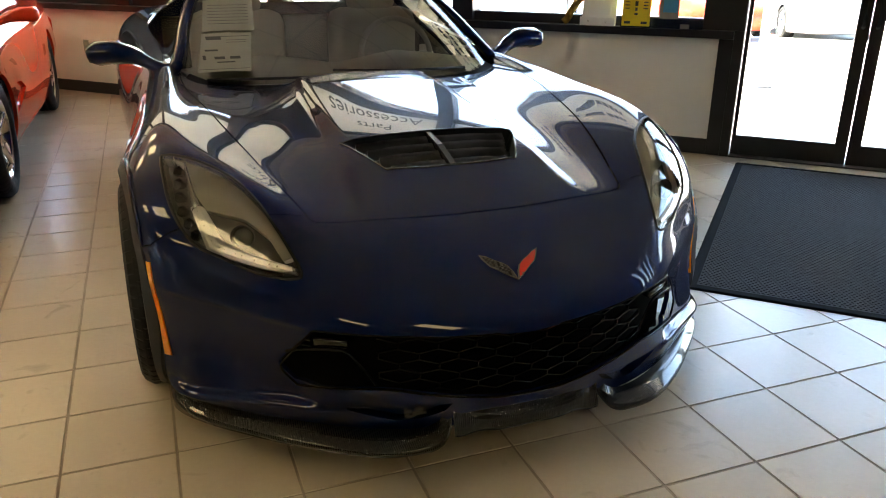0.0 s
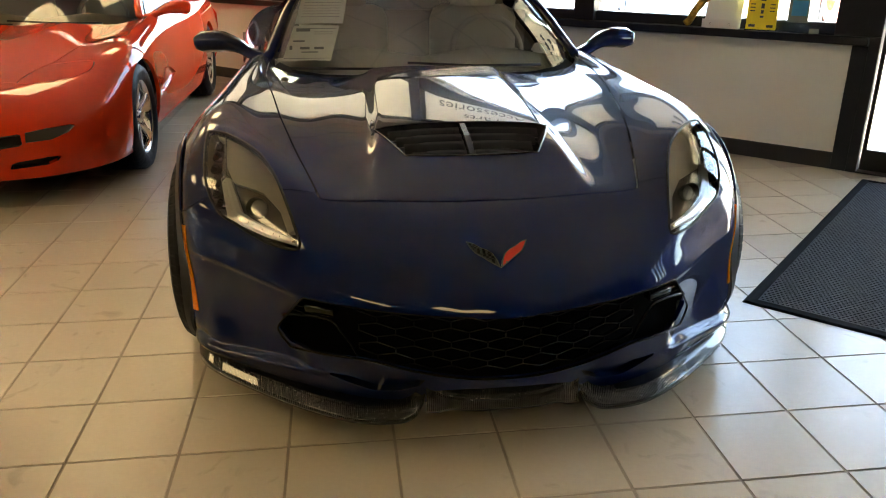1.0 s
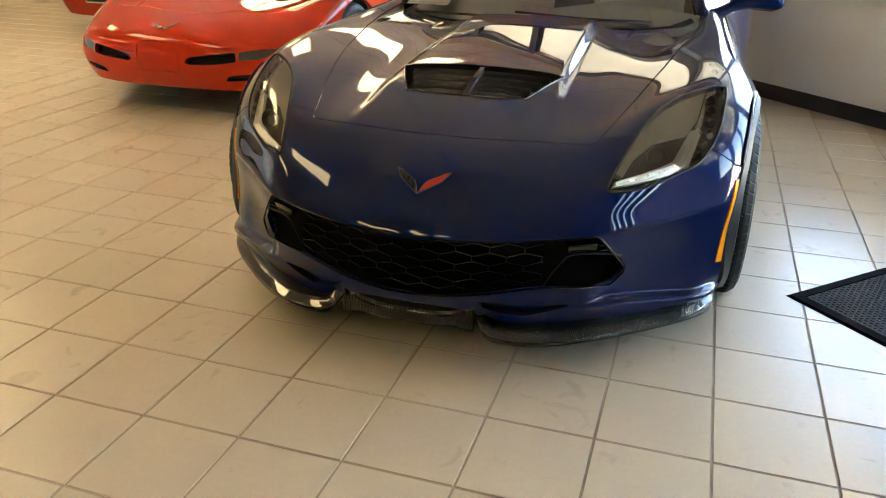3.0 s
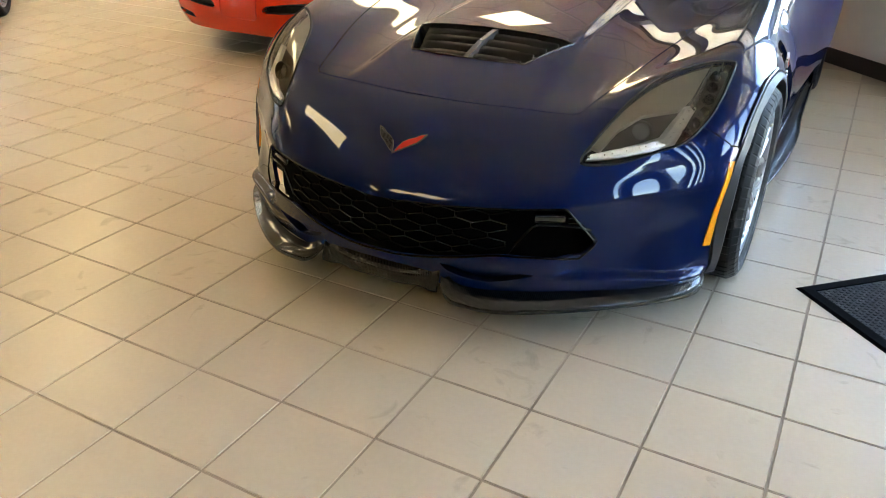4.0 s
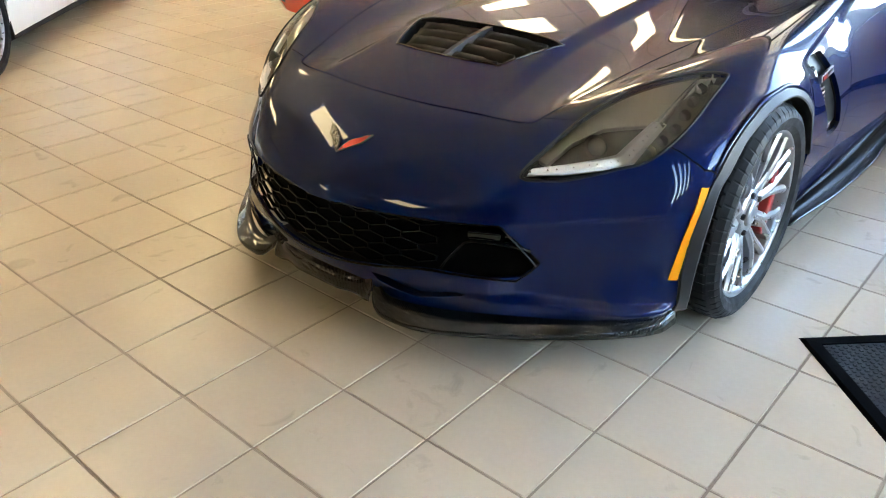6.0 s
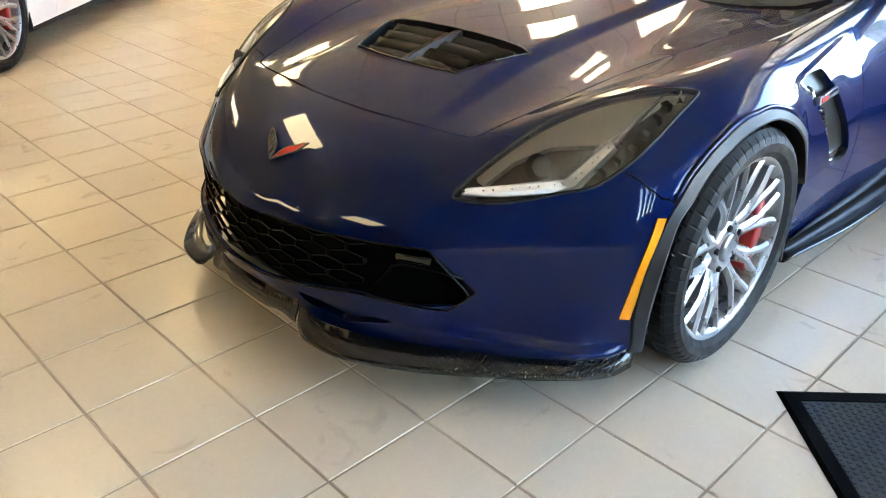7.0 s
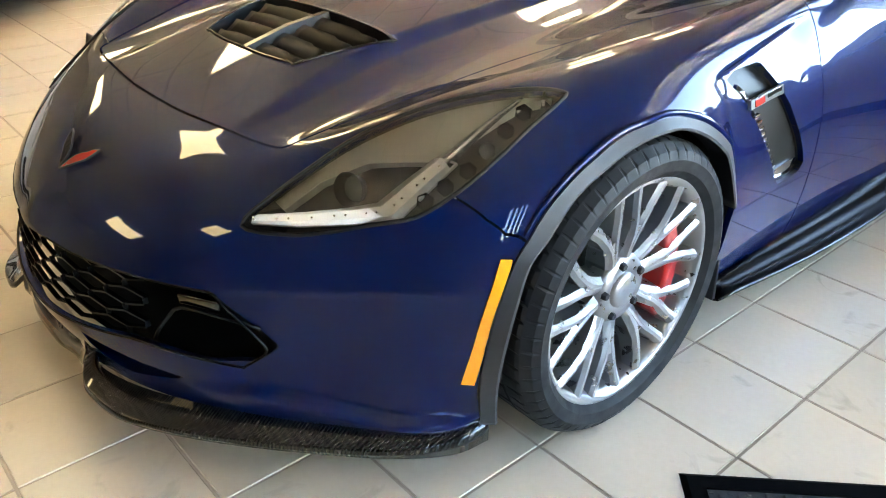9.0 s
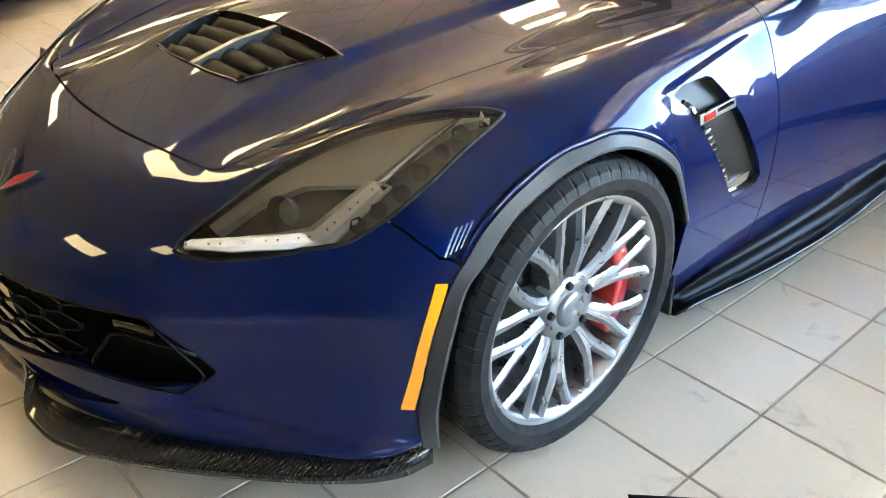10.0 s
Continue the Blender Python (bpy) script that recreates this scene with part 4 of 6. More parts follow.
def grille(car, nets):
    back = bmesh.new()
    xs = np.linspace(-.60, .60, 25)
    rows = [[back.verts.new((x, front_y(nets, x, .33) + .075, z)) for x in xs] for z in (.20, .30, .40, .47)]
    for a, b in zip(rows, rows[1:]):
        for i in range(len(xs) - 1):
            back.faces.new((a[i], a[i + 1], b[i + 1], b[i]))
    # near-black sheet behind the mesh stands in for the shaded depth
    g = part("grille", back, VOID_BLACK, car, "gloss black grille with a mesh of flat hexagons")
    lim = .375
    for r in range(6):
        z0 = .268 + r * .0255
        bm = bmesh.new()
        line = []
        n = 16
        for i in range(n + 1):
            x = -lim + 2 * lim * i / n
            zz = z0 + (.0062 if (i + r) % 2 else -.0062)
            line.append((x, front_y(nets, x, z0) + .022 + .01 * (i % 2) * 0, zz))
        sweep(line, [(-.005, -.0016), (-.005, .0016), (.005, .0022), (.005, -.0022)], bm=bm)
        part("grille_bar", bm, GRILLE_BLACK, g, smooth=False)
        if r < 5:
            for i in range(n + 1):
                if (i + r) % 2:
                    x = -lim + 2 * lim * i / n
                    y = front_y(nets, x, z0) + .024
                    add_box(bm := bmesh.new(), (x - .0018, y - .007, z0 + .006), (x + .0018, y + .003, z0 + .0195))
                    part("grille_link", bm, GRILLE_BLACK, g, smooth=False)
    for s in (-1, 1):
        frame_ = []
        for x, z, o in ((.380, .272, .028), (.395, .300, .026), (.438, .358, .018), (.455, .366, .016), (.50, .364, .014), (.55, .354, .012), (.580, .342, .012)):
            frame_.append((s * x, front_y(nets, x, z) + o, z))
        part("duct_frame", tube(frame_, .0045, 6), GRILLE_BLACK, g, "black strut round the brake duct")
        lamp_box = bmesh.new()
        y = front_y(nets, .47, .375)
        add_box(lamp_box, (-.045, -.012, -.013), (.045, .02, .013), .006, pose(s * .475, y + .035, .380, 8, 0, s * 30))
        part("sensor_bracket", lamp_box, BLACK_GLOSS, g)
        for k in range(3):
            z = .364 + .016 * k
            line = [(s * x, front_y(nets, x, z) + .03, z) for x in (.52, .54, .555, .57)]
            part("duct_slat", sweep(line, [(-.006, -.002), (-.006, .002), (.006, .002), (.006, -.002)]), GRILLE_BLACK, g, smooth=False)
    rim = [(x, front_y(nets, x, z) + .001, z) for x, z in smooth_line(GRILLE_LINE, 3)]
    rim = rim[:-1] + [(-x, y, z) for x, y, z in reversed(rim)]
    part("surround", tube(rim, .0030, 6), GRILLE_BLACK, g)


def blade_mesh(inner, outer, drop):
    """A blade between its root line and its free edge; drop: the edge's height from end to end."""
    a, b = smooth_line(inner, 6), smooth_line(outer, 6)
    bm = bmesh.new()
    vs = []
    for i, (p, q) in enumerate(zip(a, b)):
        p, q = Vector(p), Vector(q)
        h = np.interp(i / (len(a) - 1), np.linspace(0, 1, len(drop)), drop)
        out = (q - p).normalized()
        mid = p.lerp(q, .55) - Vector((0, -.004, .004))
        vs.append([bm.verts.new(c) for c in (p, mid, q - out * .004 + Vector((0, 0, .002)), q + Vector((0, 0, .001)), q + out * .003 - Vector((0, 0, .004)), q + out * .001 - Vector((0, 0, h)), q - out * .012 - Vector((0, 0, h)), p - Vector((0, 0, .045)))])
    for p, q in zip(vs, vs[1:]):
        for k in range(8):
            bm.faces.new((p[k], p[(k + 1) % 8], q[(k + 1) % 8], q[k]))
    bm.faces.new(vs[0])
    bm.faces.new(list(reversed(vs[-1])))
    bmesh.ops.recalc_face_normals(bm, faces=bm.faces)
    return bm


def splitter(car):
    """Carbon front splitter: a blade for each half with a curled inner end, and a higher middle piece set back."""
    inner = [(.200, -.842, .212), (.222, -.852, .204), (.250, -.866, .186), (.30, -.856, .174), (.40, -.812, .168), (.54, -.722, .163), (.68, -.596, .157), (.80, -.462, .152), (.848, -.378, .150), (.858, -.338, .150)]
    outer = [(.206, -.862, .194), (.220, -.884, .172), (.244, -.899, .150), (.29, -.902, .140), (.40, -.876, .136), (.54, -.780, .130), (.69, -.640, .122), (.805, -.515, .118), (.860, -.415, .120), (.870, -.338, .124)]
    two_sides("splitter_blade", blade_mesh(inner, outer, [.010, .012, .012, .012, .012, .013, .015, .018, .030, .036]), CARBON, car, "woven carbon fibre splitter blade")
    half = [(0, -.894, .212), (.08, -.890, .212), (.14, -.882, .216), (.18, -.874, .224), (.206, -.868, .230)], [(0, -.898, .160), (.08, -.895, .158), (.14, -.884, .160), (.18, -.880, .152), (.206, -.884, .158)]
    whole = [[(-x, y, z) for x, y, z in reversed(line[1:])] + line for line in half]
    part("splitter_middle", blade_mesh(*whole, [.014, .012, .014]), CARBON, car, "woven carbon fibre middle piece of the splitter")


def emblem(car):
    C, X, T = Vector((0, -.7485, .5345)), Vector((1, 0, 0)), Vector((0, .80, .60)).normalized()
    N = X.cross(T).normalized()
    if N.z < 0:
        N = -N
    wing = [(.000, -.050), (.006, -.026), (.016, -.006), (.030, .006), (.048, .016), (.066, .030), (.083, .036), (.076, .020), (.064, .000), (.046, -.014), (.022, -.034)]

    def lay(s, grow, lift):
        cx, cy = sum(p[0] for p in wing) / len(wing), sum(p[1] for p in wing) / len(wing)
        pts = [(s * (cx + (u - cx) * grow), cy + (w - cy) * grow) for u, w in wing]
        return [C + X * u + T * w + N * (lift - .10 * u * u) for u, w in (pts if s > 0 else list(reversed(pts)))]

    e = part("emblem", plate(lay(1, 1.0, .0035), -.004), DARK_METAL, car, "winged emblem of a red and a chequered flag", smooth=False)
    part("emblem_back", plate(lay(-1, 1.0, .0035), -.004), DARK_METAL, e, smooth=False)
    part("red_flag", plate(lay(1, .86, .0045), -.003), EMBLEM_RED, e, smooth=False)
    part("chequered_flag", plate(lay(-1, .86, .0045), -.003), CHECKS, e, smooth=False)


def arch_liners(car):
    bm = bmesh.new()
    rows = []
    for i in range(33):
        a = radians(-25 + 230 * i / 32)
        rows.append([bm.verts.new((x, -.005 + r * math.cos(a), .325 + r * math.sin(a))) for x, r in ((.60, .372), (.75, .368), (.82, .358), (.858, .346))])
    for a, b in zip(rows, rows[1:]):
        for k in range(3):
            bm.faces.new((a[k], b[k], b[k + 1], a[k + 1]))
    # liner coloured near black so that the arch's shade is in its colour
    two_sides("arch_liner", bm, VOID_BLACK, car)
    flap = sweep([(.86, .365, .36), (.865, .37, .26), (.87, .372, .15)], [(-.05, -.006), (-.05, .006), (.05, .006), (.05, -.006)], ups=[(0, 1, 0)] * 3)
    two_sides("mud_flap", flap, BLACK_MATT, car)


def skirts(car):
    line_in = [(.900, .40, .198), (.904, .8, .212), (.908, 1.2, .222), (.912, 1.6, .230), (.93, 2.2, .24)]
    line_out = [(.915, .40, .142), (.955, .8, .140), (.965, 1.2, .140), (.945, 1.55, .142), (.93, 2.2, .155)]
    a, b = smooth_line(line_in, 6), smooth_line(line_out, 6)
    bm = bmesh.new()
    vs = []
    for p, q in zip(a, b):
        p, q = Vector(p), Vector(q)
        vs.append([bm.verts.new(c) for c in (p, p.lerp(q, .5) - Vector((.028, 0, .012)), q, q + Vector((.004, 0, .004)), q + Vector((.004, 0, -.008)), q - Vector((.01, 0, .012)), p - Vector((.02, 0, .05)))])
    for p, q in zip(vs, vs[1:]):
        for k in range(7):
            bm.faces.new((p[k], p[(k + 1) % 7], q[(k + 1) % 7], q[k]))
    bm.faces.new(vs[0])
    bm.faces.new(list(reversed(vs[-1])))
    bmesh.ops.recalc_face_normals(bm, faces=bm.faces)
    two_sides("skirt_edge", tube([Vector(q) + Vector((.005, 0, 0)) for q in b], .0055, 6), BLACK_GLOSS, car)
    two_sides("side_skirt", bm, SKIRT_BLACK, car, "gloss black side skirt with a thin outer edge")


def side_vents(car, scoop):
    """The gloss black panel behind the wheel with its badge bar and the row of chrome teeth."""
    bed = shift_in(copy_bm(scoop), .020)
    wall = copy_bm(scoop)
    n = len(wall.faces)
    flange(wall, .021)
    bmesh.ops.delete(wall, geom=list(wall.faces)[:n], context="FACES")
    data = bpy.data.meshes.new("walls")
    wall.to_mesh(data)
    bed.from_mesh(data)
    bpy.data.meshes.remove(data)
    teeth = []
    for i in range(11):
        c = Vector((.929, .386, .616)).lerp(Vector((.931, .520, .448)), i / 10)
        teeth.append(box((-.010, -.010, -.0045), (.004, .010, .0045), .0015, Matrix.Translation(c) @ pose(0, 0, 0, 8)))
    rail = sweep([(.926, .366, .628), (.932, .43, .545), (.930, .527, .428), (.928, .60, .422), (.928, .640, .432)], [(-.004, -.005), (-.004, .005), (.003, .005), (.003, -.005)], ups=[(0, 1, .3)] * 5)
    chip = sweep([(.925, .535, .440), (.925, .585, .444), (.925, .632, .446)], [(-.012, -.003), (-.012, .003), (.012, .003), (.012, -.003)], ups=[(1, 0, 0)] * 3)
    bar = sweep([(.934, .350, .647), (.930, .43, .652), (.922, .508, .650)], [(-.011, -.004), (-.011, .004), (.010, .004), (.010, -.004)], ups=[(1, 0, .2)] * 3)
    red = sweep([(.9385, .366, .648), (.9375, .388, .650), (.9360, .408, .651)], [(-.008, -.001), (-.008, .001), (.007, .001), (.007, -.001)], ups=[(1, 0, .2)] * 3)
    dark = sweep([(.9355, .420, .655), (.9310, .46, .656), (.9270, .495, .655)], [(-.005, -.001), (-.005, .001), (.004, .001), (.004, -.001)], ups=[(1, 0, .2)] * 3)
    wedge = sweep([(.912, .315, .690), (.910, .355, .668), (.918, .365, .650)], [(-.004, -.004), (-.004, .004), (.004, .004), (.004, -.004)], ups=[(1, 0, 0)] * 3)
    for one, d in [(b, .013) for b in (bar, red, dark, wedge)] + [(b, .006) for b in (rail, chip, *teeth)]:
        bmesh.ops.translate(one, verts=one.verts, vec=(-d, 0, 0))
    for s in (1, -1):
        f = (lambda b: b) if s > 0 else mirrored
        one = part("wing_vent", f(copy_bm(bed)), VENT_GREY, car, "satin dark vent panel behind the front wheel")
        part("vent_rail", f(copy_bm(rail)), BLACK_GLOSS, one, smooth=False)
        for tooth in teeth:
            part("tooth", f(copy_bm(tooth)), CHROME, one, smooth=False)
        part("chip", f(copy_bm(chip)), CHROME, one, smooth=False)
        part("badge_bar", f(copy_bm(bar)), ALLOY, one, "silver bar with a red and black badge", smooth=False)
        part("red_mark", f(copy_bm(red)), EMBLEM_RED, one, smooth=False)
        part("dark_mark", f(copy_bm(dark)), BLACK_GLOSS, one, smooth=False)
        part("wedge", f(copy_bm(wedge)), CHROME, one, smooth=False)


SCREEN = [
    [(0, .735, .788), (.25, .752, .788), (.48, .81, .786), (.61, .90, .797), (.685, 1.02, .825)],
    [(0, .90, .880), (.24, .916, .88), (.455, .97, .876), (.58, 1.05, .882), (.65, 1.14, .90)],
    [(0, 1.12, .995), (.23, 1.135, .992), (.43, 1.18, .985), (.555, 1.25, .985), (.615, 1.32, .99)],
    [(0, 1.50, 1.165), (.2, 1.51, 1.16), (.38, 1.535, 1.15), (.48, 1.565, 1.14), (.535, 1.60, 1.13)],
]
ROOF = [
    [(0, 1.50, 1.17), (.2, 1.51, 1.165), (.38, 1.535, 1.155), (.50, 1.57, 1.14), (.58, 1.62, 1.10)],
    [(0, 1.80, 1.21), (.2, 1.80, 1.205), (.38, 1.82, 1.19), (.50, 1.84, 1.165), (.58, 1.87, 1.12)],
    [(0, 2.3, 1.19), (.2, 2.3, 1.185), (.36, 2.3, 1.17), (.50, 2.32, 1.13), (.60, 2.35, 1.05)],
    [(0, 2.8, 1.09), (.2, 2.8, 1.085), (.36, 2.8, 1.07), (.52, 2.8, 1.03), (.68, 2.8, .955)],
    [(0, 3.4, .97), (.2, 3.4, .968), (.36, 3.4, .96), (.48, 3.4, .95), (.58, 3.4, .94)],
]


def greenhouse(car, body, inside_too=True, pane_mat=None):
    pane_mat = pane_mat or GLASS
    glass = both(grid_mesh(skin(SCREEN, 6, 6)))
    ws = part("windscreen", glass, pane_mat, car, "dark tinted windscreen")
    roof = both(grid_mesh(skin(ROOF, 5, 5)))
    part("roof", roof, body, car)
    band = [(x, y + .004, z + .003) for x, y, z in smooth_line([SCREEN[k][4] for k in range(4)], 5)]
    two_sides("screen_seal", tube(band, .005, 6), BLACK_MATT, car)
    mid = smooth_line([(.715, 1.02, .832), (.68, 1.15, .905), (.645, 1.33, .99), (.565, 1.62, 1.125)], 5)
    pillar = sweep(mid, [(-.030, -.012), (-.026, .008), (0, .015), (.026, .008), (.032, -.012), (0, -.03)], ups=[(.55, -.45, .7)] * len(mid))
    two_sides("windscreen_pillar", pillar, body, car)
    pane = [[(.735, 1.10, .84), (.765, 1.6, .868), (.80, 2.2, .90)], [(.66, 1.38, .985), (.69, 1.75, 1.0), (.70, 2.2, 1.0)], [(.58, 1.63, 1.11), (.59, 1.85, 1.12), (.60, 2.2, 1.09)]]
    bm = bmesh.new()
    vs = [[bm.verts.new(p) for p in r] for r in pane]
    for a, b in zip(vs, vs[1:]):
        for k in range(2):
            bm.faces.new((a[k], a[k + 1], b[k + 1], b[k]))
    two_sides("side_window", bm, pane_mat, car)
    rear = bmesh.new()
    vs = [[rear.verts.new(p) for p in r] for r in ([(.80, 2.2, .90), (.74, 2.8, .94), (.58, 3.42, .94)], [(.70, 2.2, 1.0), (.69, 2.8, .955), (.57, 3.4, .945)], [(.60, 2.25, 1.08), (.67, 2.75, .965), (.565, 3.38, .95)])]
    for a, b in zip(vs, vs[1:]):
        for k in range(2):
            rear.faces.new((a[k], a[k + 1], b[k + 1], b[k]))
    two_sides("rear_haunch", rear, body, car)
    tail = both(grid_mesh(np.array([[(0, 3.46, .94), (.3, 3.46, .94), (.58, 3.45, .94)], [(0, 3.55, .90), (.4, 3.54, .90), (.74, 3.45, .89)], [(0, 3.60, .7), (.5, 3.56, .7), (.90, 3.45, .68)], [(0, 3.58, .4), (.5, 3.54, .4), (.90, 3.45, .41)], [(0, 3.5, .22), (.5, 3.48, .22), (.85, 3.45, .25)]])))
    part("tail", tail, body, car)
    # cowl, wipers
    cowl = both(grid_mesh(np.array([[(0, .69, .770), (.25, .70, .775), (.45, .74, .768), (.60, .82, .765), (.69, .94, .79)], [(0, .76, .778), (.25, .775, .78), (.45, .82, .776), (.58, .90, .786), (.66, 1.0, .81)]])))
    part("cowl", cowl, BLACK_MATT, car)
    wip = bmesh.new()
    tube([(-.60, .86, .800), (-.35, .765, .808), (-.05, .745, .806)], .006, 6, wip)
    tube([(-.10, .80, .825), (.2, .78, .812), (.50, .83, .806)], .006, 6, wip)
    part("wiper", wip, BLACK_MATT, car)
    # door mirrors
    line = smooth_line([(.74, 1.06, .815), (.80, 1.10, .838), (.865, 1.135, .868), (.94, 1.165, .882), (1.005, 1.185, .878), (1.032, 1.195, .872)], 4)
    k = np.interp(np.linspace(0, 1, len(line)), [0, .25, .42, .6, .82, .95, 1], [.62, .56, .80, 1.12, 1.16, .98, .45])
    sec = [(.052, -.022), (.060, 0), (.050, .030), (.0, .046), (-.035, .042), (-.048, .010), (-.046, -.028), (0, -.040)]
    shell = sweep(line, sec, scale=k)
    two_sides("door_mirror", shell, body, car, "car-coloured door mirror on a slim arm")
    if not inside_too:
        return
    dash = both(grid_mesh(np.array([[(0, .80, .775), (.3, .81, .775), (.55, .90, .775), (.66, 1.02, .79)], [(0, 1.0, .815), (.3, 1.02, .825), (.5, 1.06, .82), (.68, 1.12, .80)], [(0, 1.2, .80), (.3, 1.24, .845), (.5, 1.25, .82), (.70, 1.26, .79)], [(0, 1.3, .70), (.3, 1.30, .74), (.5, 1.30, .72), (.70, 1.30, .70)], [(0, 1.3, .45), (.3, 1.3, .45), (.5, 1.3, .45), (.72, 1.3, .45)]])))
    part("dashboard", dash, material("dashboard_grain", (0.36, 0.35, 0.30), 0.65), car)
    wheel_ = bmesh.new()
    ringp = [Vector((.36 + .18 * math.cos(a), 1.40 + .05 * math.sin(a), .80 + .17 * math.sin(a))) for a in np.linspace(0, 2 * math.pi, 41)]
    tube(ringp, .014, 8, wheel_)
    tube([(.20, 1.40, .80), (.36, 1.38, .79), (.52, 1.40, .80)], .016, 6, wheel_)
    part("steering_wheel", wheel_, material("steering_wheel_leather", (0.30, 0.30, 0.29), 0.5), car)
    seat_mat = material("seat_leather", (0.34, 0.33, 0.29), 0.55)
    for s in (-1, 1):
        seat = box((s * .36 - .24, 1.75, .45), (s * .36 + .24, 1.95, 1.0), .07)
        add_box(seat, (s * .36 - .13, 1.80, .97), (s * .36 + .13, 1.93, 1.12), .05)
        add_box(seat, (s * .36 - .25, 1.35, .35), (s * .36 + .25, 1.85, .52), .06)
        part("seat", seat, seat_mat, car)
    part("cabin_tub", box((-.70, .95, .25), (.70, 2.6, .34)), BLACK_MATT, car)
    part("rear_bulkhead", box((-.72, 2.1, .3), (.72, 2.2, .95)), BLACK_MATT, car)


def underside(car):
    bm = bmesh.new()
    add_box(bm, (-.66, -.50, .125), (.66, -.36, .15))
    add_box(bm, (-.34, -.76, .126), (.34, -.48, .149))
    add_box(bm, (-.50, -.62, .127), (.50, -.48, .148))
    add_box(bm, (-.56, -.45, .125), (.56, .45, .16))
    add_box(bm, (-.86, .40, .125), (.86, 2.25, .16))
    add_box(bm, (-.60, 2.2, .14), (.60, 3.4, .2))
    part("undertray", bm, BLACK_MATT, car, smooth=False)
    core = bmesh.new()
    add_box(core, (-.56, -.60, .16), (.56, -.44, .54))
    add_box(core, (-.54, -.44, .16), (.54, .66, .57))
    part("engine_bay", core, BLACK_MATT, car, smooth=False)


def papers(car):
    """Two printed sheets behind the windscreen."""
    def sheet(x0, x1, y0, y1, tilt, lines):
        z = lambda y: .80 + .474 * (y - .72) - .012
        bm = bmesh.new()
        vs = [bm.verts.new((x0 + (x1 - x0) * u + tilt * v, y0 + (y1 - y0) * v, z(y0 + (y1 - y0) * v) + .004 * math.sin(3 * u))) for v in (0, .5, 1) for u in (0, .5, 1)]
        for r in range(2):
            for c in range(2):
                k = r * 3 + c
                bm.faces.new((vs[k], vs[k + 1], vs[k + 4], vs[k + 3]))
        p = part("paper_sheet", bm, PAPER, car, "white printed sheet behind the windscreen")
        ink = bmesh.new()
        for u0, u1, v, h in lines:
            xa, xb, ya = x0 + (x1 - x0) * u0 + tilt * v, x0 + (x1 - x0) * u1 + tilt * v, y0 + (y1 - y0) * v
            yb = ya + h
            q = [ink.verts.new((x, y, z(y) + .0045)) for x, y in ((xa, ya), (xb, ya), (xb, yb), (xa, yb))]
            ink.faces.new(q)
        tagged(part("print", ink, INK, p), kind="stuff")

    sheet(-.635, -.43, .82, 1.08, .045, [(.08, .95, .88, .004), (.1, .4, .8, .022), (.5, .9, .78, .003), (.5, .9, .72, .003), (.1, .35, .5, .012), (.08, .14, .28, .03), (.3, .5, .29, .018), (.6, .8, .29, .018), (.35, .7, .2, .008), (.02, .98, .04, .003)])
    sheet(-.585, -.37, 1.095, 1.33, .03, [(.1, .9, .2 + .1 * k, .003) for k in range(7)])


def full_car(name, label, body, m, fine=True):
    car, lens, vent, scoop = modern_car(name, label, body, m, fine, None if fine else body)
    nets = skin(NOSE[:5], 12, 14).reshape(-1, 3)
    nets = nets[(nets[:, 1] < -.3)]
    headlamps(car, lens)
    bonnet_vent(car, vent)
    grille(car, nets)
    splitter(car)
    emblem(car)
    arch_liners(car)
    if fine:
        skirts(car)
    side_vents(car, scoop)
    greenhouse(car, body)
    underside(car)
    fit_wheels(car, [(.8065, 0, 1, 10), (-.8065, 0, -1, 0), (.80, 2.71, 1, 30), (-.80, 2.71, -1, 50)], .327, .285)
    if fine:
        papers(car)
    return car


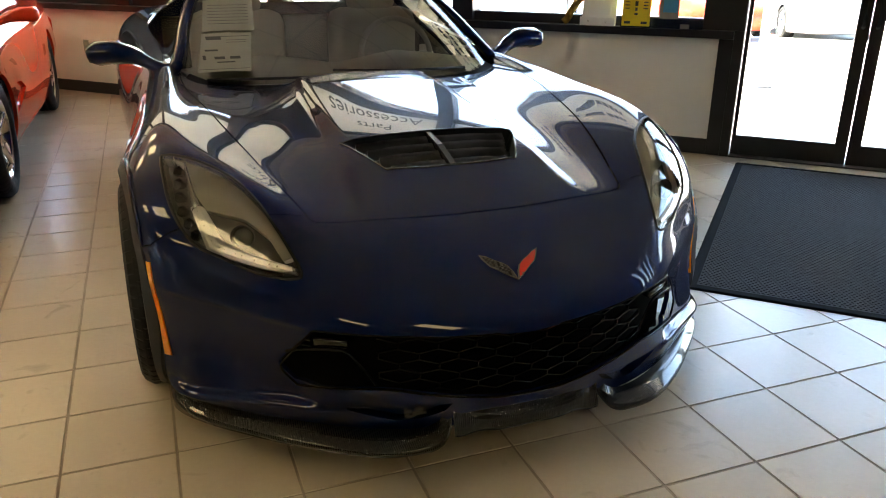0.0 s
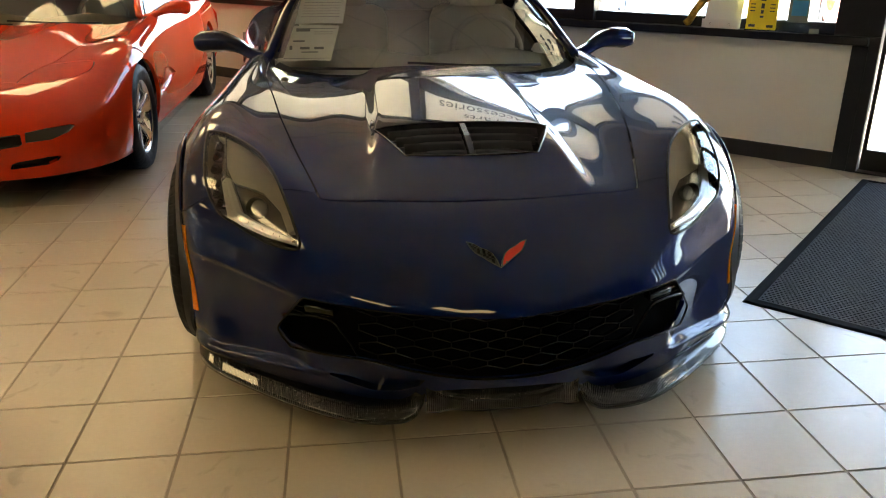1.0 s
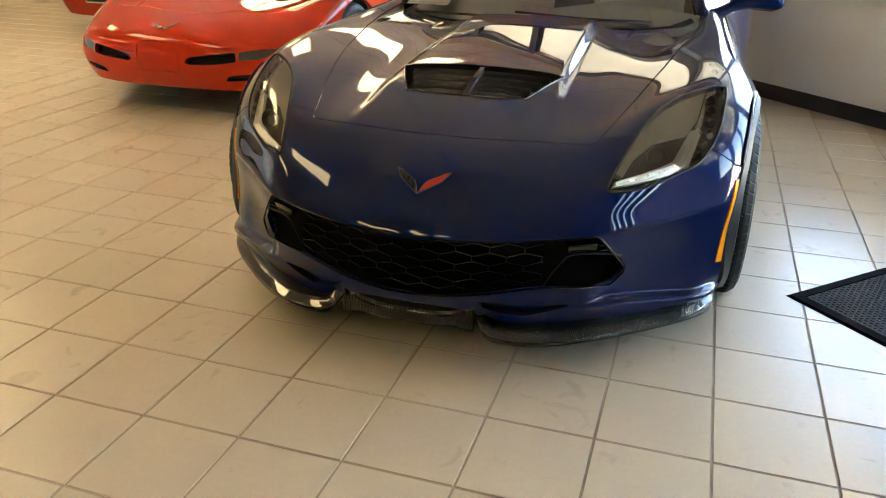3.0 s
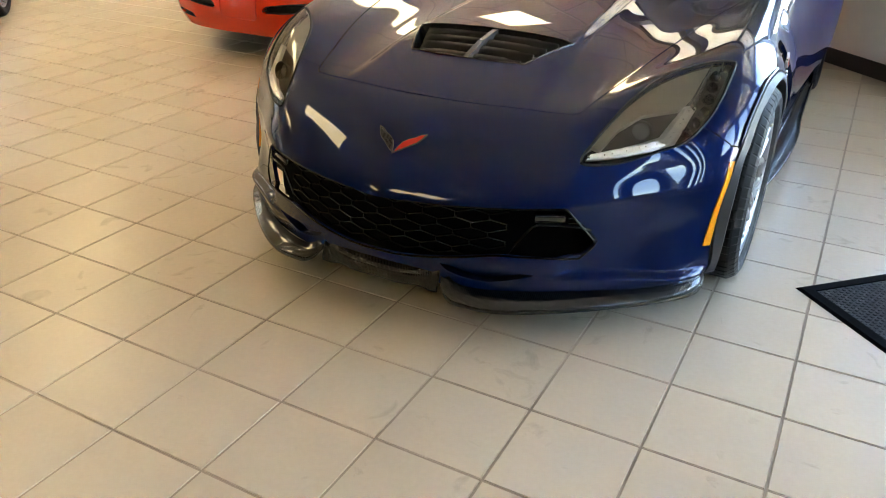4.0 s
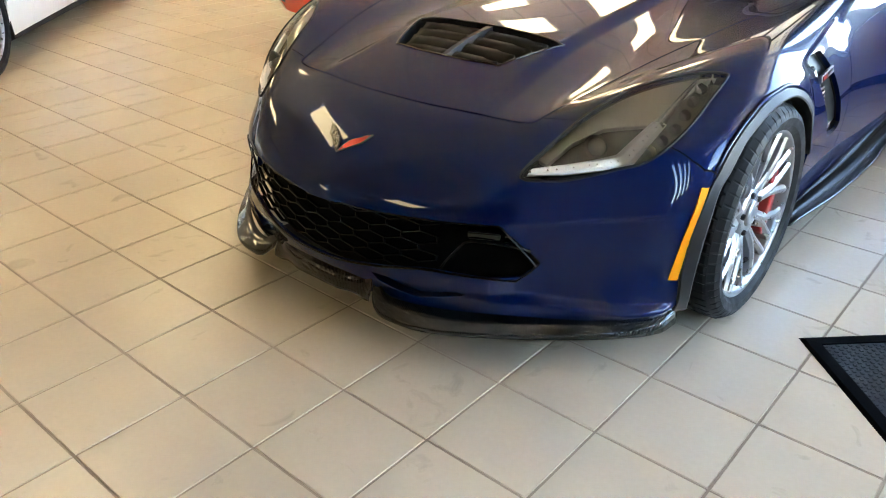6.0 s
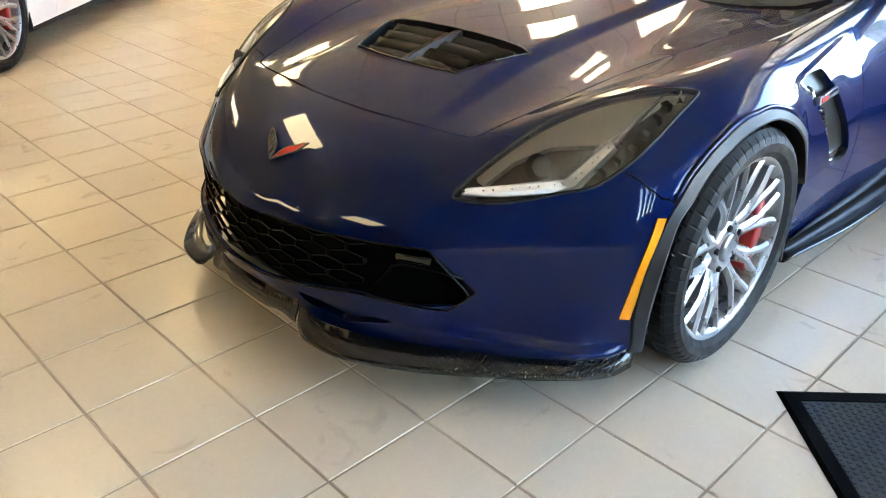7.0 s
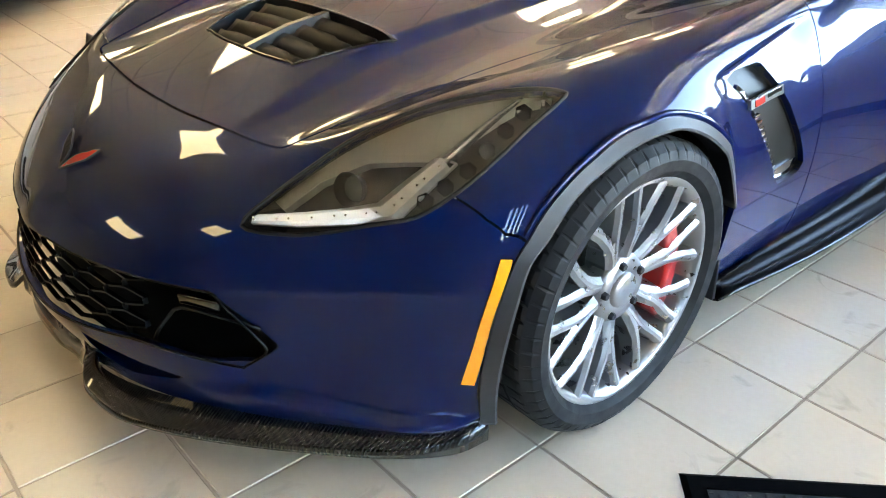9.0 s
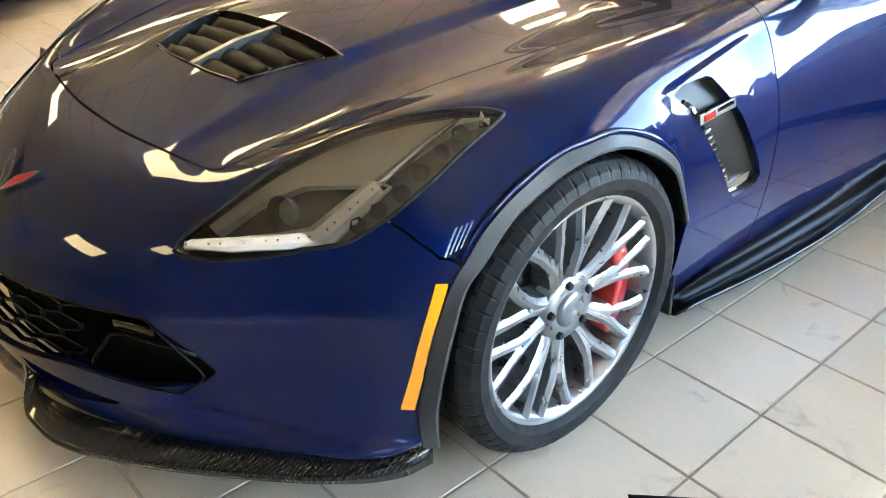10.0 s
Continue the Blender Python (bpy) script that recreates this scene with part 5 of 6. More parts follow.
# ---------- the older coupe ----------
COUPE = [
    [(0, -.93, .18), (.3, -.92, .18), (.55, -.86, .18), (.76, -.70, .18), (.87, -.40, .17), (.88, 0, .17), (.88, .4, .18), (.88, 1.2, .18), (.9, 2.2, .19), (.85, 3.3, .25)],
    [(0, -1.0, .31), (.3, -.985, .31), (.56, -.92, .31), (.80, -.73, .31), (.905, -.38, .32), (.925, 0, .32), (.92, .4, .32), (.915, 1.2, .33), (.93, 2.2, .33), (.9, 3.3, .38)],
    [(0, -.995, .43), (.3, -.975, .43), (.55, -.905, .435), (.79, -.71, .44), (.905, -.36, .47), (.935, 0, .5), (.93, .4, .5), (.90, 1.2, .48), (.945, 2.2, .48), (.92, 3.3, .5)],
    [(0, -.92, .515), (.3, -.90, .52), (.53, -.82, .525), (.76, -.62, .545), (.885, -.30, .60), (.925, 0, .66), (.915, .4, .64), (.885, 1.2, .62), (.94, 2.2, .64), (.9, 3.3, .66)],
    [(0, -.72, .585), (.28, -.70, .598), (.5, -.63, .61), (.70, -.45, .645), (.83, -.22, .705), (.865, .03, .745), (.865, .4, .745), (.87, 1.2, .74), (.91, 2.2, .78), (.85, 3.3, .82)],
    [(0, -.35, .66), (.26, -.33, .68), (.46, -.29, .68), (.63, -.18, .71), (.74, -.02, .755), (.79, .15, .775), (.81, .45, .785), (.83, 1.2, .81), (.85, 2.2, .86), (.75, 3.3, .89)],
    [(0, .1, .745), (.22, .1, .765), (.40, .12, .752), (.55, .18, .755), (.65, .28, .775), (.71, .38, .79), (.76, .55, .80), (.79, 1.2, .84), (.79, 2.2, .9), (.65, 3.3, .92)],
    [(0, .68, .80), (.2, .69, .82), (.38, .71, .81), (.52, .76, .80), (.61, .81, .80), (.67, .86, .81), (.715, .95, .82), (.745, 1.2, .85), (.74, 2.2, .91), (.58, 3.42, .94)],
]


def five_spoke(lip, h):
    """A broad five-spoke wheel's spoke, hub and cap."""
    X = h - .03
    bm = bmesh.new()
    rings = []
    for r, w, x, d in ((.03, .055, X - .02, .04), (.08, .062, X - .008, .04), (.15, .050, X, .035), (lip - .03, .060, X + .006, .03), (lip - .012, .085, X + .008, .02)):
        rings.append([bm.verts.new((x - k * d, u * w, r)) for u, k in ((-.5, 1), (-.42, .1), (-.2, 0), (.2, 0), (.42, .1), (.5, 1))])
    for a, b in zip(rings, rings[1:]):
        for k in range(6):
            bm.faces.new((a[k], a[(k + 1) % 6], b[(k + 1) % 6], b[k]))
    bm.faces.new(rings[0])
    bm.faces.new(list(reversed(rings[-1])))
    bmesh.ops.recalc_face_normals(bm, faces=bm.faces)
    return bm


def coupe_wheels(car, spots, r_tyre=.32, width=.245, lip=.225):
    tyre, barrel, spoke, hub, cap, nut, X = wheel_meshes(r_tyre, width, lip)
    spoke.free()
    hub.free()
    nut.free()
    spoke = five_spoke(lip, width / 2)
    first = None
    for x, y, s, turn in spots:
        m = pose(x, y, r_tyre - .004, 0, 0, 0 if s > 0 else 180) @ pose(0, 0, 0, turn, 0, 0)
        if first is None:
            w = part("wheel", barrel, CHROME, car, "polished five-spoke alloy wheel", m=m)
            first = (w, part("tyre", tyre, RUBBER, w), part("spoke", spoke, CHROME, w), part("hub_cap", cap, CHROME, w))
        else:
            w = share("wheel", first[0], car, m, "polished five-spoke alloy wheel")
            share("tyre", first[1], w, Matrix())
            share("spoke", first[2], w, Matrix())
            share("hub_cap", first[3], w, Matrix())
        for k in range(1, 5):
            share("spoke", first[2], w, pose(0, 0, 0, 72 * k))
        back = lathe([(-.03, .20), (-.03, .001)], 32)
        part("brake_disc", back, DARK_METAL, car, m=m)


def old_coupe(name, label, body, m, group="", detail=True):
    car = thing(name, label, "sports car", group, m=m)
    pts = skin(COUPE, 9 if detail else 5, 12 if detail else 6)
    bm = grid_mesh(pts)
    if sum(f.normal.z for f in bm.faces) == 0:
        bm.normal_update()
    bmesh.ops.recalc_face_normals(bm, faces=bm.faces)
    if sum(f.normal.z for f in bm.faces) < 0:
        bmesh.ops.reverse_faces(bm, faces=bm.faces)
    bm.normal_update()
    side = lambda c, n: c.x > .55
    for y in (0, 2.655):
        bmesh.ops.delete(bm, geom=cut(bm, arc(y, .32, .345, -40, 220, 40), SIDE_U, SIDE_V, side), context="FACES")
    front = lambda c, n: c.y < -.35
    inserts = []
    if detail:
        def slot(outline, depth, mat, nm, label_=""):
            s = take(bm, cut(bm, outline, FRONT_U, FRONT_V, front))
            w = copy_bm(s)
            n = len(w.faces)
            flange(w, depth)
            bmesh.ops.delete(w, geom=list(w.faces)[:n], context="FACES")
            data = bpy.data.meshes.new("walls")
            w.to_mesh(data)
            shift_in(s, depth)
            s.from_mesh(data)
            bpy.data.meshes.remove(data)
            two_sides(nm, s, mat, car, label_)

        slot([(.20, .352), (.205, .372), (.23, .388), (.36, .408), (.50, .422), (.515, .418), (.52, .372), (.505, .364), (.36, .350), (.22, .343)], .05, BLACK_MATT, "grille_slot", "black slot in the nose")
        slot([(.44, .245), (.455, .272), (.48, .282), (.62, .294), (.668, .290), (.65, .268), (.61, .252)], .03, BLACK_MATT, "lower_slot", "small black lower slot")
        slot([(.535, .378), (.535, .425), (.62, .436), (.71, .440), (.735, .432), (.71, .405), (.64, .380)], .008, LAMP_GREY, "turn_lamp", "clear turn lamp")

        def line_on(outline, U, V, only, closed=True):
            poly = [tuple(p) for p in smooth_line(outline, 5, closed)] if closed else outline
            ring = set(cut(bm, offset_poly(poly, .003), U, V, only))
            core = set(cut(bm, offset_poly(poly, -.003), U, V, only))
            inner_poly, outer_poly = offset_poly(poly, -.003), offset_poly(poly, .003)
            Uv, Vv = Vector(U), Vector(V)
            band = []
            for f in bm.faces:
                c = f.calc_center_median()
                if only(c, f.normal):
                    u, v = c.dot(Uv), c.dot(Vv)
                    if inside(outer_poly, u, v) and not inside(inner_poly, u, v):
                        band.append(f)
            g = take(bm, band)
            return shift_in(g, .004)

        groove = line_on([(.60, -.56), (.44, -.60), (.42, -.55), (.46, -.38), (.52, -.30), (.70, -.28), (.74, -.33), (.72, -.43)], TOP_U, TOP_V, lambda c, n: c.z > .5 and n.z > .3)
        two_sides("lamp_lid_joint", groove, BLACK_MATT, car)
        pl = line_on([(-.05, .29), (.13, .29), (.15, .31), (.15, .445), (.13, .465), (-.05, .465)], FRONT_U, FRONT_V, lambda c, n: c.y < -.6, False)
        part("plate_recess", both(pl), DEEP_RED, car)
        bon = line_on([(-.05, -.64), (.2, -.63), (.40, -.58), (.42, -.55), (.46, -.38), (.52, -.25), (.60, .15), (.66, .70), (-.05, .8)], TOP_U, TOP_V, lambda c, n: c.z > .5 and n.z > .3, False)
        part("bonnet_joint", both(bon), BLACK_MATT, car)
        dl = line_on([(.62, .2), (.60, .5), (.66, .9), (1.75, .9), (1.8, .6), (1.7, .2)], SIDE_U, SIDE_V, side, False)
        two_sides("door_joint", dl, BLACK_MATT, car)
        cove = take(bm, cut(bm, [(.40, .38), (.45, .50), (.62, .53), (.90, .50), (1.05, .44), (.7, .40)], SIDE_U, SIDE_V, side))
        two_sides("side_cove", shift_in(cove, .015), body, car)
        em = bmesh.new()
        for s in (-1, 1):
            plate([(s * .0 , -.905, .545), (s * .075, -.885, .563), (s * .095, -.872, .572), (s * .06, -.895, .552), (s * .02, -.915, .535)], .006, bm=em)
        part("emblem", em, CHECKS, car, smooth=False)
    flange(bm, .02, lambda c: abs(c.x) < .001)
    part("body", both(bm), body, car)
    for y in (0, 2.655):
        liner = bmesh.new()
        rows = []
        for i in range(17):
            a = radians(-20 + 220 * i / 16)
            rows.append([liner.verts.new((x, y + .36 * math.cos(a), .32 + .36 * math.sin(a))) for x in (.5, .89)])
        for a, b in zip(rows, rows[1:]):
            liner.faces.new((a[0], b[0], b[1], a[1]))
        two_sides("arch_liner", liner, BLACK_MATT, car)
    greenhouse(car, body, detail, COUPE_GLASS)
    tray = bmesh.new()
    add_box(tray, (-.60, -.72, .15), (.60, -.36, .19))
    add_box(tray, (-.60, -.4, .15), (.60, 3.3, .2))
    add_box(tray, (-.84, .4, .15), (.84, 2.3, .2))
    part("undertray", tray, BLACK_MATT, car, smooth=False)
    coupe_wheels(car, [(.79, 0, 1, 8), (-.79, 0, -1, 20), (.80, 2.655, 1, 40), (-.80, 2.655, -1, 55)])
    return car


def classic_car(m):
    """The front of a chrome-bumpered classic."""
    car = old_coupe("classic_roadster", "old red roadster with chrome bumpers and a dark grille", DEEP_RED, m, detail=False)
    gr = bmesh.new()
    add_box(gr, (-.62, -1.03, .36), (.62, -.85, .50), .02)
    part("grille", gr, BLACK_MATT, car)
    for k in range(5):
        part("grille_bar", box((-.60, -1.045, .375 + .025 * k), (.60, -1.03, .383 + .025 * k)), CHROME, car, smooth=False)
    for s in (-1, 1):
        line = smooth_line([(s * .92, -.62, .47), (s * .88, -.85, .475), (s * .70, -1.02, .47), (s * .42, -1.07, .465), (s * .32, -1.08, .42), (s * .28, -1.08, .36)], 4)
        part("bumper", sweep(line, [(-.012, -.045), (.018, -.03), (.022, 0), (.018, .03), (-.012, .045)]), CHROME, car, "curved chrome bumper")
    pf = part("plate_frame", box((-.17, -1.10, .33), (.17, -1.075, .48), .006), CHROME, car)
    part("plate", box((-.15, -1.104, .345), (.15, -1.101, .465)), BLACK_MATT, pf, smooth=False)
    part("plate_mark", box((-.10, -1.107, .385), (.10, -1.105, .425)), PAPER, pf, smooth=False)
    return car

# ---------- the showroom ----------
# The window wall stands at 45 degrees to the car: s runs along it (towards +x, -y), n towards it.
ROOM = Matrix.Rotation(radians(-45), 4, "Z")      # local x = s, local y = n
WALL_N, S0, S1, N0, HIGH = 3.16, -9.5, 4.2, -7.5, 3.05
PITCH, GX, GY = 0.2936, 0.0072, -0.1981


def tile_mesh(bm, x, y, gap=.0024):
    a, b, h = gap, PITCH - gap, .004
    lo = [(a, a), (b, a), (b, b), (a, b)]
    c = .0022
    up = [(a + c, a + c), (b - c, a + c), (b - c, b - c), (a + c, b - c)]
    v0 = [bm.verts.new((x + p, y + q, -h)) for p, q in lo]
    v1 = [bm.verts.new((x + p, y + q, 0)) for p, q in up]
    bm.faces.new(v1)
    for i in range(4):
        bm.faces.new((v0[i], v0[(i + 1) % 4], v1[(i + 1) % 4], v1[i]))


def in_room(x, y):
    s, n = (x - y) / math.sqrt(2), (x + y) / math.sqrt(2)
    return S0 < s < S1 and N0 < n < WALL_N


def build_floor():
    floor = link_mesh("floor", box((S0 - .2, N0 - .2, -.12), (S1 + .2, WALL_N + .1, -.0028)), GROUT, smooth=False, m=ROOM)
    tagged(floor, "beige square ceramic floor tiles with brown grout", "floor", kind="structure")
    return floor


def build_tiles(floor):
    """Tiles of the floor: those beside the walk one by one, the rest joined."""
    one = bmesh.new()
    tile_mesh(one, 0, 0)
    data = bpy.data.meshes.new("tile")
    one.to_mesh(data)
    one.free()
    data.materials.append(TILE)
    rest = bmesh.new()
    back = ROOM.inverted()
    for i in range(-40, 32):
        for j in range(-40, 40):
            x, y = GX + i * PITCH, GY + j * PITCH
            if not in_room(x + .15, y + .15):
                continue
            if -7 <= i <= 7 and -7 <= j <= 8 and not (-3 <= i <= 2 and 0 <= j):
                t = new("tile", data)
                t.parent = floor
                t.matrix_local = back @ pose(x, y, 0)
            else:
                tile_mesh(rest, x, y)
    ob = link_mesh("tile_field", rest, TILE_REST, floor, smooth=False, m=back)
    tagged(ob, kind="stuff")


# openings of the window wall: (from, to) along s
POSTS = [(-9.5, -9.3), (-7.86, -7.70), (-6.22, -6.06), (-4.57, -4.41), (-2.92, -2.76), (-1.27, -1.11), (.50, .76), (2.17, 2.40), (4.05, 4.20)]
SILL, BAR, TOP_Z = .88, 2.12, 2.84


def struct(name, lo, hi, mat, label, category, bevel=0.0, parent=None):
    ob = link_mesh(name, box(lo, hi, bevel), mat, parent, smooth=False, m=ROOM if parent is None else None)
    if parent is None:
        tagged(ob, label, category, kind="structure")
    return ob


SIGN = material("frosted_sign_panel", (0.62, 0.57, 0.47), 0.5)


def translucent(m, share_):
    """Let daylight glow through a thin sheet."""
    nodes, links = m.node_tree.nodes, m.node_tree.links
    tl, mix = nodes.new("ShaderNodeBsdfTranslucent"), nodes.new("ShaderNodeMixShader")
    tl.inputs["Color"].default_value = (.85, .80, .68, 1)
    mix.inputs[0].default_value = share_
    links.new(nodes["Principled BSDF"].outputs[0], mix.inputs[1])
    links.new(tl.outputs[0], mix.inputs[2])
    links.new(mix.outputs[0], nodes["Material Output"].inputs["Surface"])


translucent(SIGN, .45)


def lettering(words, s, z, size, parent):
    """Words on the glass, written to be read from the street."""
    data = bpy.data.curves.new("lettering", "FONT")
    data.body, data.size, data.align_x, data.extrude = words, size, "CENTER", .001
    data.space_character = 1.05
    tmp = bpy.data.objects.new("lettering", data)
    mesh = bpy.data.meshes.new_from_object(tmp)
    bpy.data.objects.remove(tmp)
    mesh.materials.append(INK)
    ob = new("lettering", mesh)
    ob.parent = parent
    ob.matrix_local = Matrix.Translation((s, WALL_N + .0735, z)) @ pose(0, 0, 0, 90, 0, 180)
    return ob


def window_wall():
    low = struct("wall_north", (S0, WALL_N, 0), (.62, WALL_N + .16, .76), PANEL, "low white panelled wall under the shop windows", "wall")
    struct("wall_north_end", (2.40, WALL_N, 0), (S1, WALL_N + .16, .76), PANEL, "low white panelled wall beside the entrance", "wall")
    struct("window_ledge_end", (2.40, WALL_N - .07, .765), (S1, WALL_N + .18, .815), DARK_FRAME, "dark window ledge over the low wall", "ledge", .006)
    struct("wall_head", (S0, WALL_N - .01, TOP_Z + .06), (S1, WALL_N + .2, HIGH), WALL_TAN, "cream wall over the shop windows", "wall")
    struct("baseboard", (S0, WALL_N - .012, 0), (.62, WALL_N - .0005, .105), BASE_BLACK, "black vinyl baseboard", "baseboard", .003)
    struct("trim", (.61, WALL_N - .016, 0), (.70, WALL_N + .12, .76), DARK_FRAME, "dark upright trim at the panel's end", "trim", .004)
    struct("window_ledge", (S0, WALL_N - .07, .765), (.70, WALL_N + .18, .815), DARK_FRAME, "dark window ledge over the low wall", "ledge", .006)
    for k, ((_, a), (b, _)) in enumerate(zip(POSTS, POSTS[1:])):
        door = .7 < a < 1
        w = new(f"window_{k + 1}" if not door else "door_frame")
        w.matrix_world = ROOM
        tagged(w, "dark framed shop window with a cream sign panel above" if not door else "dark frame round the glazed entrance doors", "window" if not door else "door frame", kind="structure")
        z0 = .815 if not door else 0
        if door:
            link_mesh("jamb", box((.70, WALL_N - .02, 0), (a, WALL_N + .14, .815), .004), DARK_FRAME, w, smooth=False)
        link_mesh("upright", box((POSTS[k][0], WALL_N - .02, .815 if door else z0), (a, WALL_N + .14, TOP_Z + .06), .004), DARK_FRAME, w, smooth=False)
        if k == len(POSTS) - 2:
            link_mesh("upright", box((b, WALL_N - .02, z0), (POSTS[k + 1][1], WALL_N + .14, TOP_Z + .06), .004), DARK_FRAME, w, smooth=False)
        if not door:
            link_mesh("bottom_rail", box((a, WALL_N + .02, z0), (b, WALL_N + .12, SILL), .004), DARK_FRAME, w, smooth=False)
            p = link_mesh("pane", box((a, WALL_N + .066, SILL), (b, WALL_N + .072, BAR)), WINDOW, w, smooth=False)
            p.visible_shadow = False
        link_mesh("transom", box((a, WALL_N + .0, BAR), (b, WALL_N + .13, BAR + .10), .004), DARK_FRAME, w, smooth=False)
        link_mesh("head_rail", box((a, WALL_N + .0, TOP_Z), (b, WALL_N + .13, TOP_Z + .06), .004), DARK_FRAME, w, smooth=False)
        link_mesh("sign_panel", box((a, WALL_N + .075, BAR + .10), (b, WALL_N + .081, TOP_Z)), SIGN, w, smooth=False)
        mid = (a + b) / 2
        if k == 4:
            lettering("Parts", mid, BAR + .40, .22, w)
            lettering("Accessories", mid, BAR + .17, .22, w)
        elif k == 5:
            for z, l in ((BAR + .44, .62), (BAR + .28, .48)):
                bars = bmesh.new()
                for i in range(6):
                    add_box(bars, (mid - l / 2 + i * l / 6, WALL_N + .0715, z), (mid - l / 2 + i * l / 6 + l / 8, WALL_N + .0735, z + .07))
                link_mesh("lettering", bars, INK, w, smooth=False)
    for k, (a, b, hinge) in enumerate(((.765, 1.462, "l"), (1.468, 2.165, "r"))):
        d = new(f"door_{k + 1}")
        d.matrix_world = ROOM
        tagged(d, "closed glazed entrance door in a dark metal frame", "door", kind="structure")
        y0, y1 = WALL_N + .035, WALL_N + .08
        link_mesh("stile", box((a, y0, .012), (a + (.025 if k == 0 else .072), y1, BAR - .005), .003), DARK_FRAME, d, smooth=False)
        link_mesh("stile", box((b - (.072 if k == 0 else .025), y0, .012), (b, y1, BAR - .005), .003), DARK_FRAME, d, smooth=False)
        link_mesh("bottom_rail", box((a + .02, y0, .012), (b - .02, y1, .14), .003), DARK_FRAME, d, smooth=False)
        link_mesh("top_rail", box((a + .02, y0, BAR - .09), (b - .02, y1, BAR - .005), .003), DARK_FRAME, d, smooth=False)
        p = link_mesh("pane", box((a + .02, y0 + .018, .13), (b - .02, y0 + .026, BAR - .08)), WINDOW, d, smooth=False)
        p.visible_shadow = False
        sx = b - .036 if k == 0 else a + .036
        h = bmesh.new()
        tube([(sx, y0, .86), (sx, y0 - .05, .88), (sx, y0 - .05, 1.18), (sx, y0, 1.20)], .011, 8, h)
        link_mesh("door_handle", h, DARK_METAL, d)
    struct("door_sill", (.76, WALL_N - .02, .0), (2.17, WALL_N + .14, .010), DARK_METAL, "metal threshold under the entrance doors", "threshold", .002)


FLOOR = build_floor()
window_wall()


def plain_walls():
    # south and east walls are out of view, added to close the room darkly
    struct("wall_south", (S0 - .2, N0 - .2, 0), (S1 + .2, N0, HIGH), WALL_UNSEEN, "unseen dark brown wall that closes the showroom", "wall")
    struct("wall_west", (S0 - .2, N0, 0), (S0, WALL_N, HIGH), WALL_TAN, "plain cream painted end wall of the showroom", "wall")
    # glazed end beside the entrance
    n0, low, head, step = 1.62, .80, 2.35, .23
    struct("wall_east", (S1, N0, 0), (S1 + .2, n0, HIGH), WALL_UNSEEN, "unseen dark brown wall beside the end windows", "wall")
    struct("wall_east_low", (S1, n0, 0), (S1 + .2, WALL_N + .2, low), PANEL, "low white wall under the end windows", "wall")
    struct("wall_east_head", (S1, n0, head), (S1 + .2, WALL_N + .2, HIGH), WALL_TAN, "cream wall over the end windows", "wall")
    struct("wall_east_end", (S1, n0 + 4 * step, low), (S1 + .2, WALL_N, head), WALL_TAN, "plain cream wall between the end windows and the shop front", "wall")
    w = new("window_end")
    w.matrix_world = ROOM
    tagged(w, "tall dark framed windows at the showroom's end", "window", kind="structure")
    for k in range(5):
        n = n0 + k * step
        link_mesh("upright", box((S1 + .04, max(n - .05, n0), low), (S1 + .16, min(n + .05, n0 + 4 * step), head), .004), DARK_FRAME, w, smooth=False)
        if k < 4:
            p = link_mesh("pane", box((S1 + .09, n + .05, low), (S1 + .096, n + step - .05, head)), WINDOW, w, smooth=False)
            p.visible_shadow = False


plain_walls()


def build_ceiling():
    """Mineral tiles between a grid of thin metal bars, all one mesh."""
    bm = box((S0 - .2, N0 - .2, HIGH), (S1 + .2, WALL_N + .2, HIGH + .15))
    first = len(bm.faces)
    n = N0 + .3
    while n < WALL_N:
        add_box(bm, (S0, n - .014, HIGH - .007), (S1, n + .014, HIGH - .0005))
        n += .62
    s = S0 + .4
    while s < S1:
        add_box(bm, (s - .014, N0, HIGH - .006), (s + .014, WALL_N, HIGH - .0008))
        s += 1.26
    bm.faces.ensure_lookup_table()
    for f in bm.faces[first:]:
        f.material_index = 1
    ob = link_mesh("ceiling", bm, [CEILING, CEILING_BAR], smooth=False, m=ROOM)
    tagged(ob, "pale ceiling of mineral tiles in a metal grid", "ceiling", kind="structure")


build_ceiling()
TUBES = glow("fluorescent_diffuser", (1.0, .79, .43), 0.30)


def ceiling_light():
    t = thing("ceiling_light", "recessed fluorescent ceiling light with a prismatic diffuser", "ceiling light", "lights in the ceiling", ROOM @ pose(0, 0, HIGH))
    fr = bmesh.new()
    for lo, hi in (((-.63, -.31, -.012), (.63, -.28, .0)), ((-.63, .28, -.012), (.63, .31, .0)), ((-.63, -.28, -.012), (-.60, .28, .0)), ((.60, -.28, -.012), (.63, .28, .0))):
        add_box(fr, lo, hi)
    part("frame", fr, LAMP_WHITE, t, smooth=False)
    part("diffuser", box((-.60, -.28, -.008), (.60, .28, -.001)), TUBES, t, smooth=False)
    return t


LIGHT = ceiling_light()
PLACES = [(-7.2, .8), (-4.8, .8), (-6.4, -2.6), (-4.05, -2.6), (-1.6, -2.75), (2.7, -3.6)] + [(-5.3, 2.0), (-4.6, -5.6), (.9, -5.6), (-7.2, -5.6)]
LIGHT.matrix_world = ROOM @ pose(*PLACES[0], HIGH)
for s_, n_ in PLACES[1:]:
    copy_thing(LIGHT, ROOM @ pose(s_, n_, HIGH))


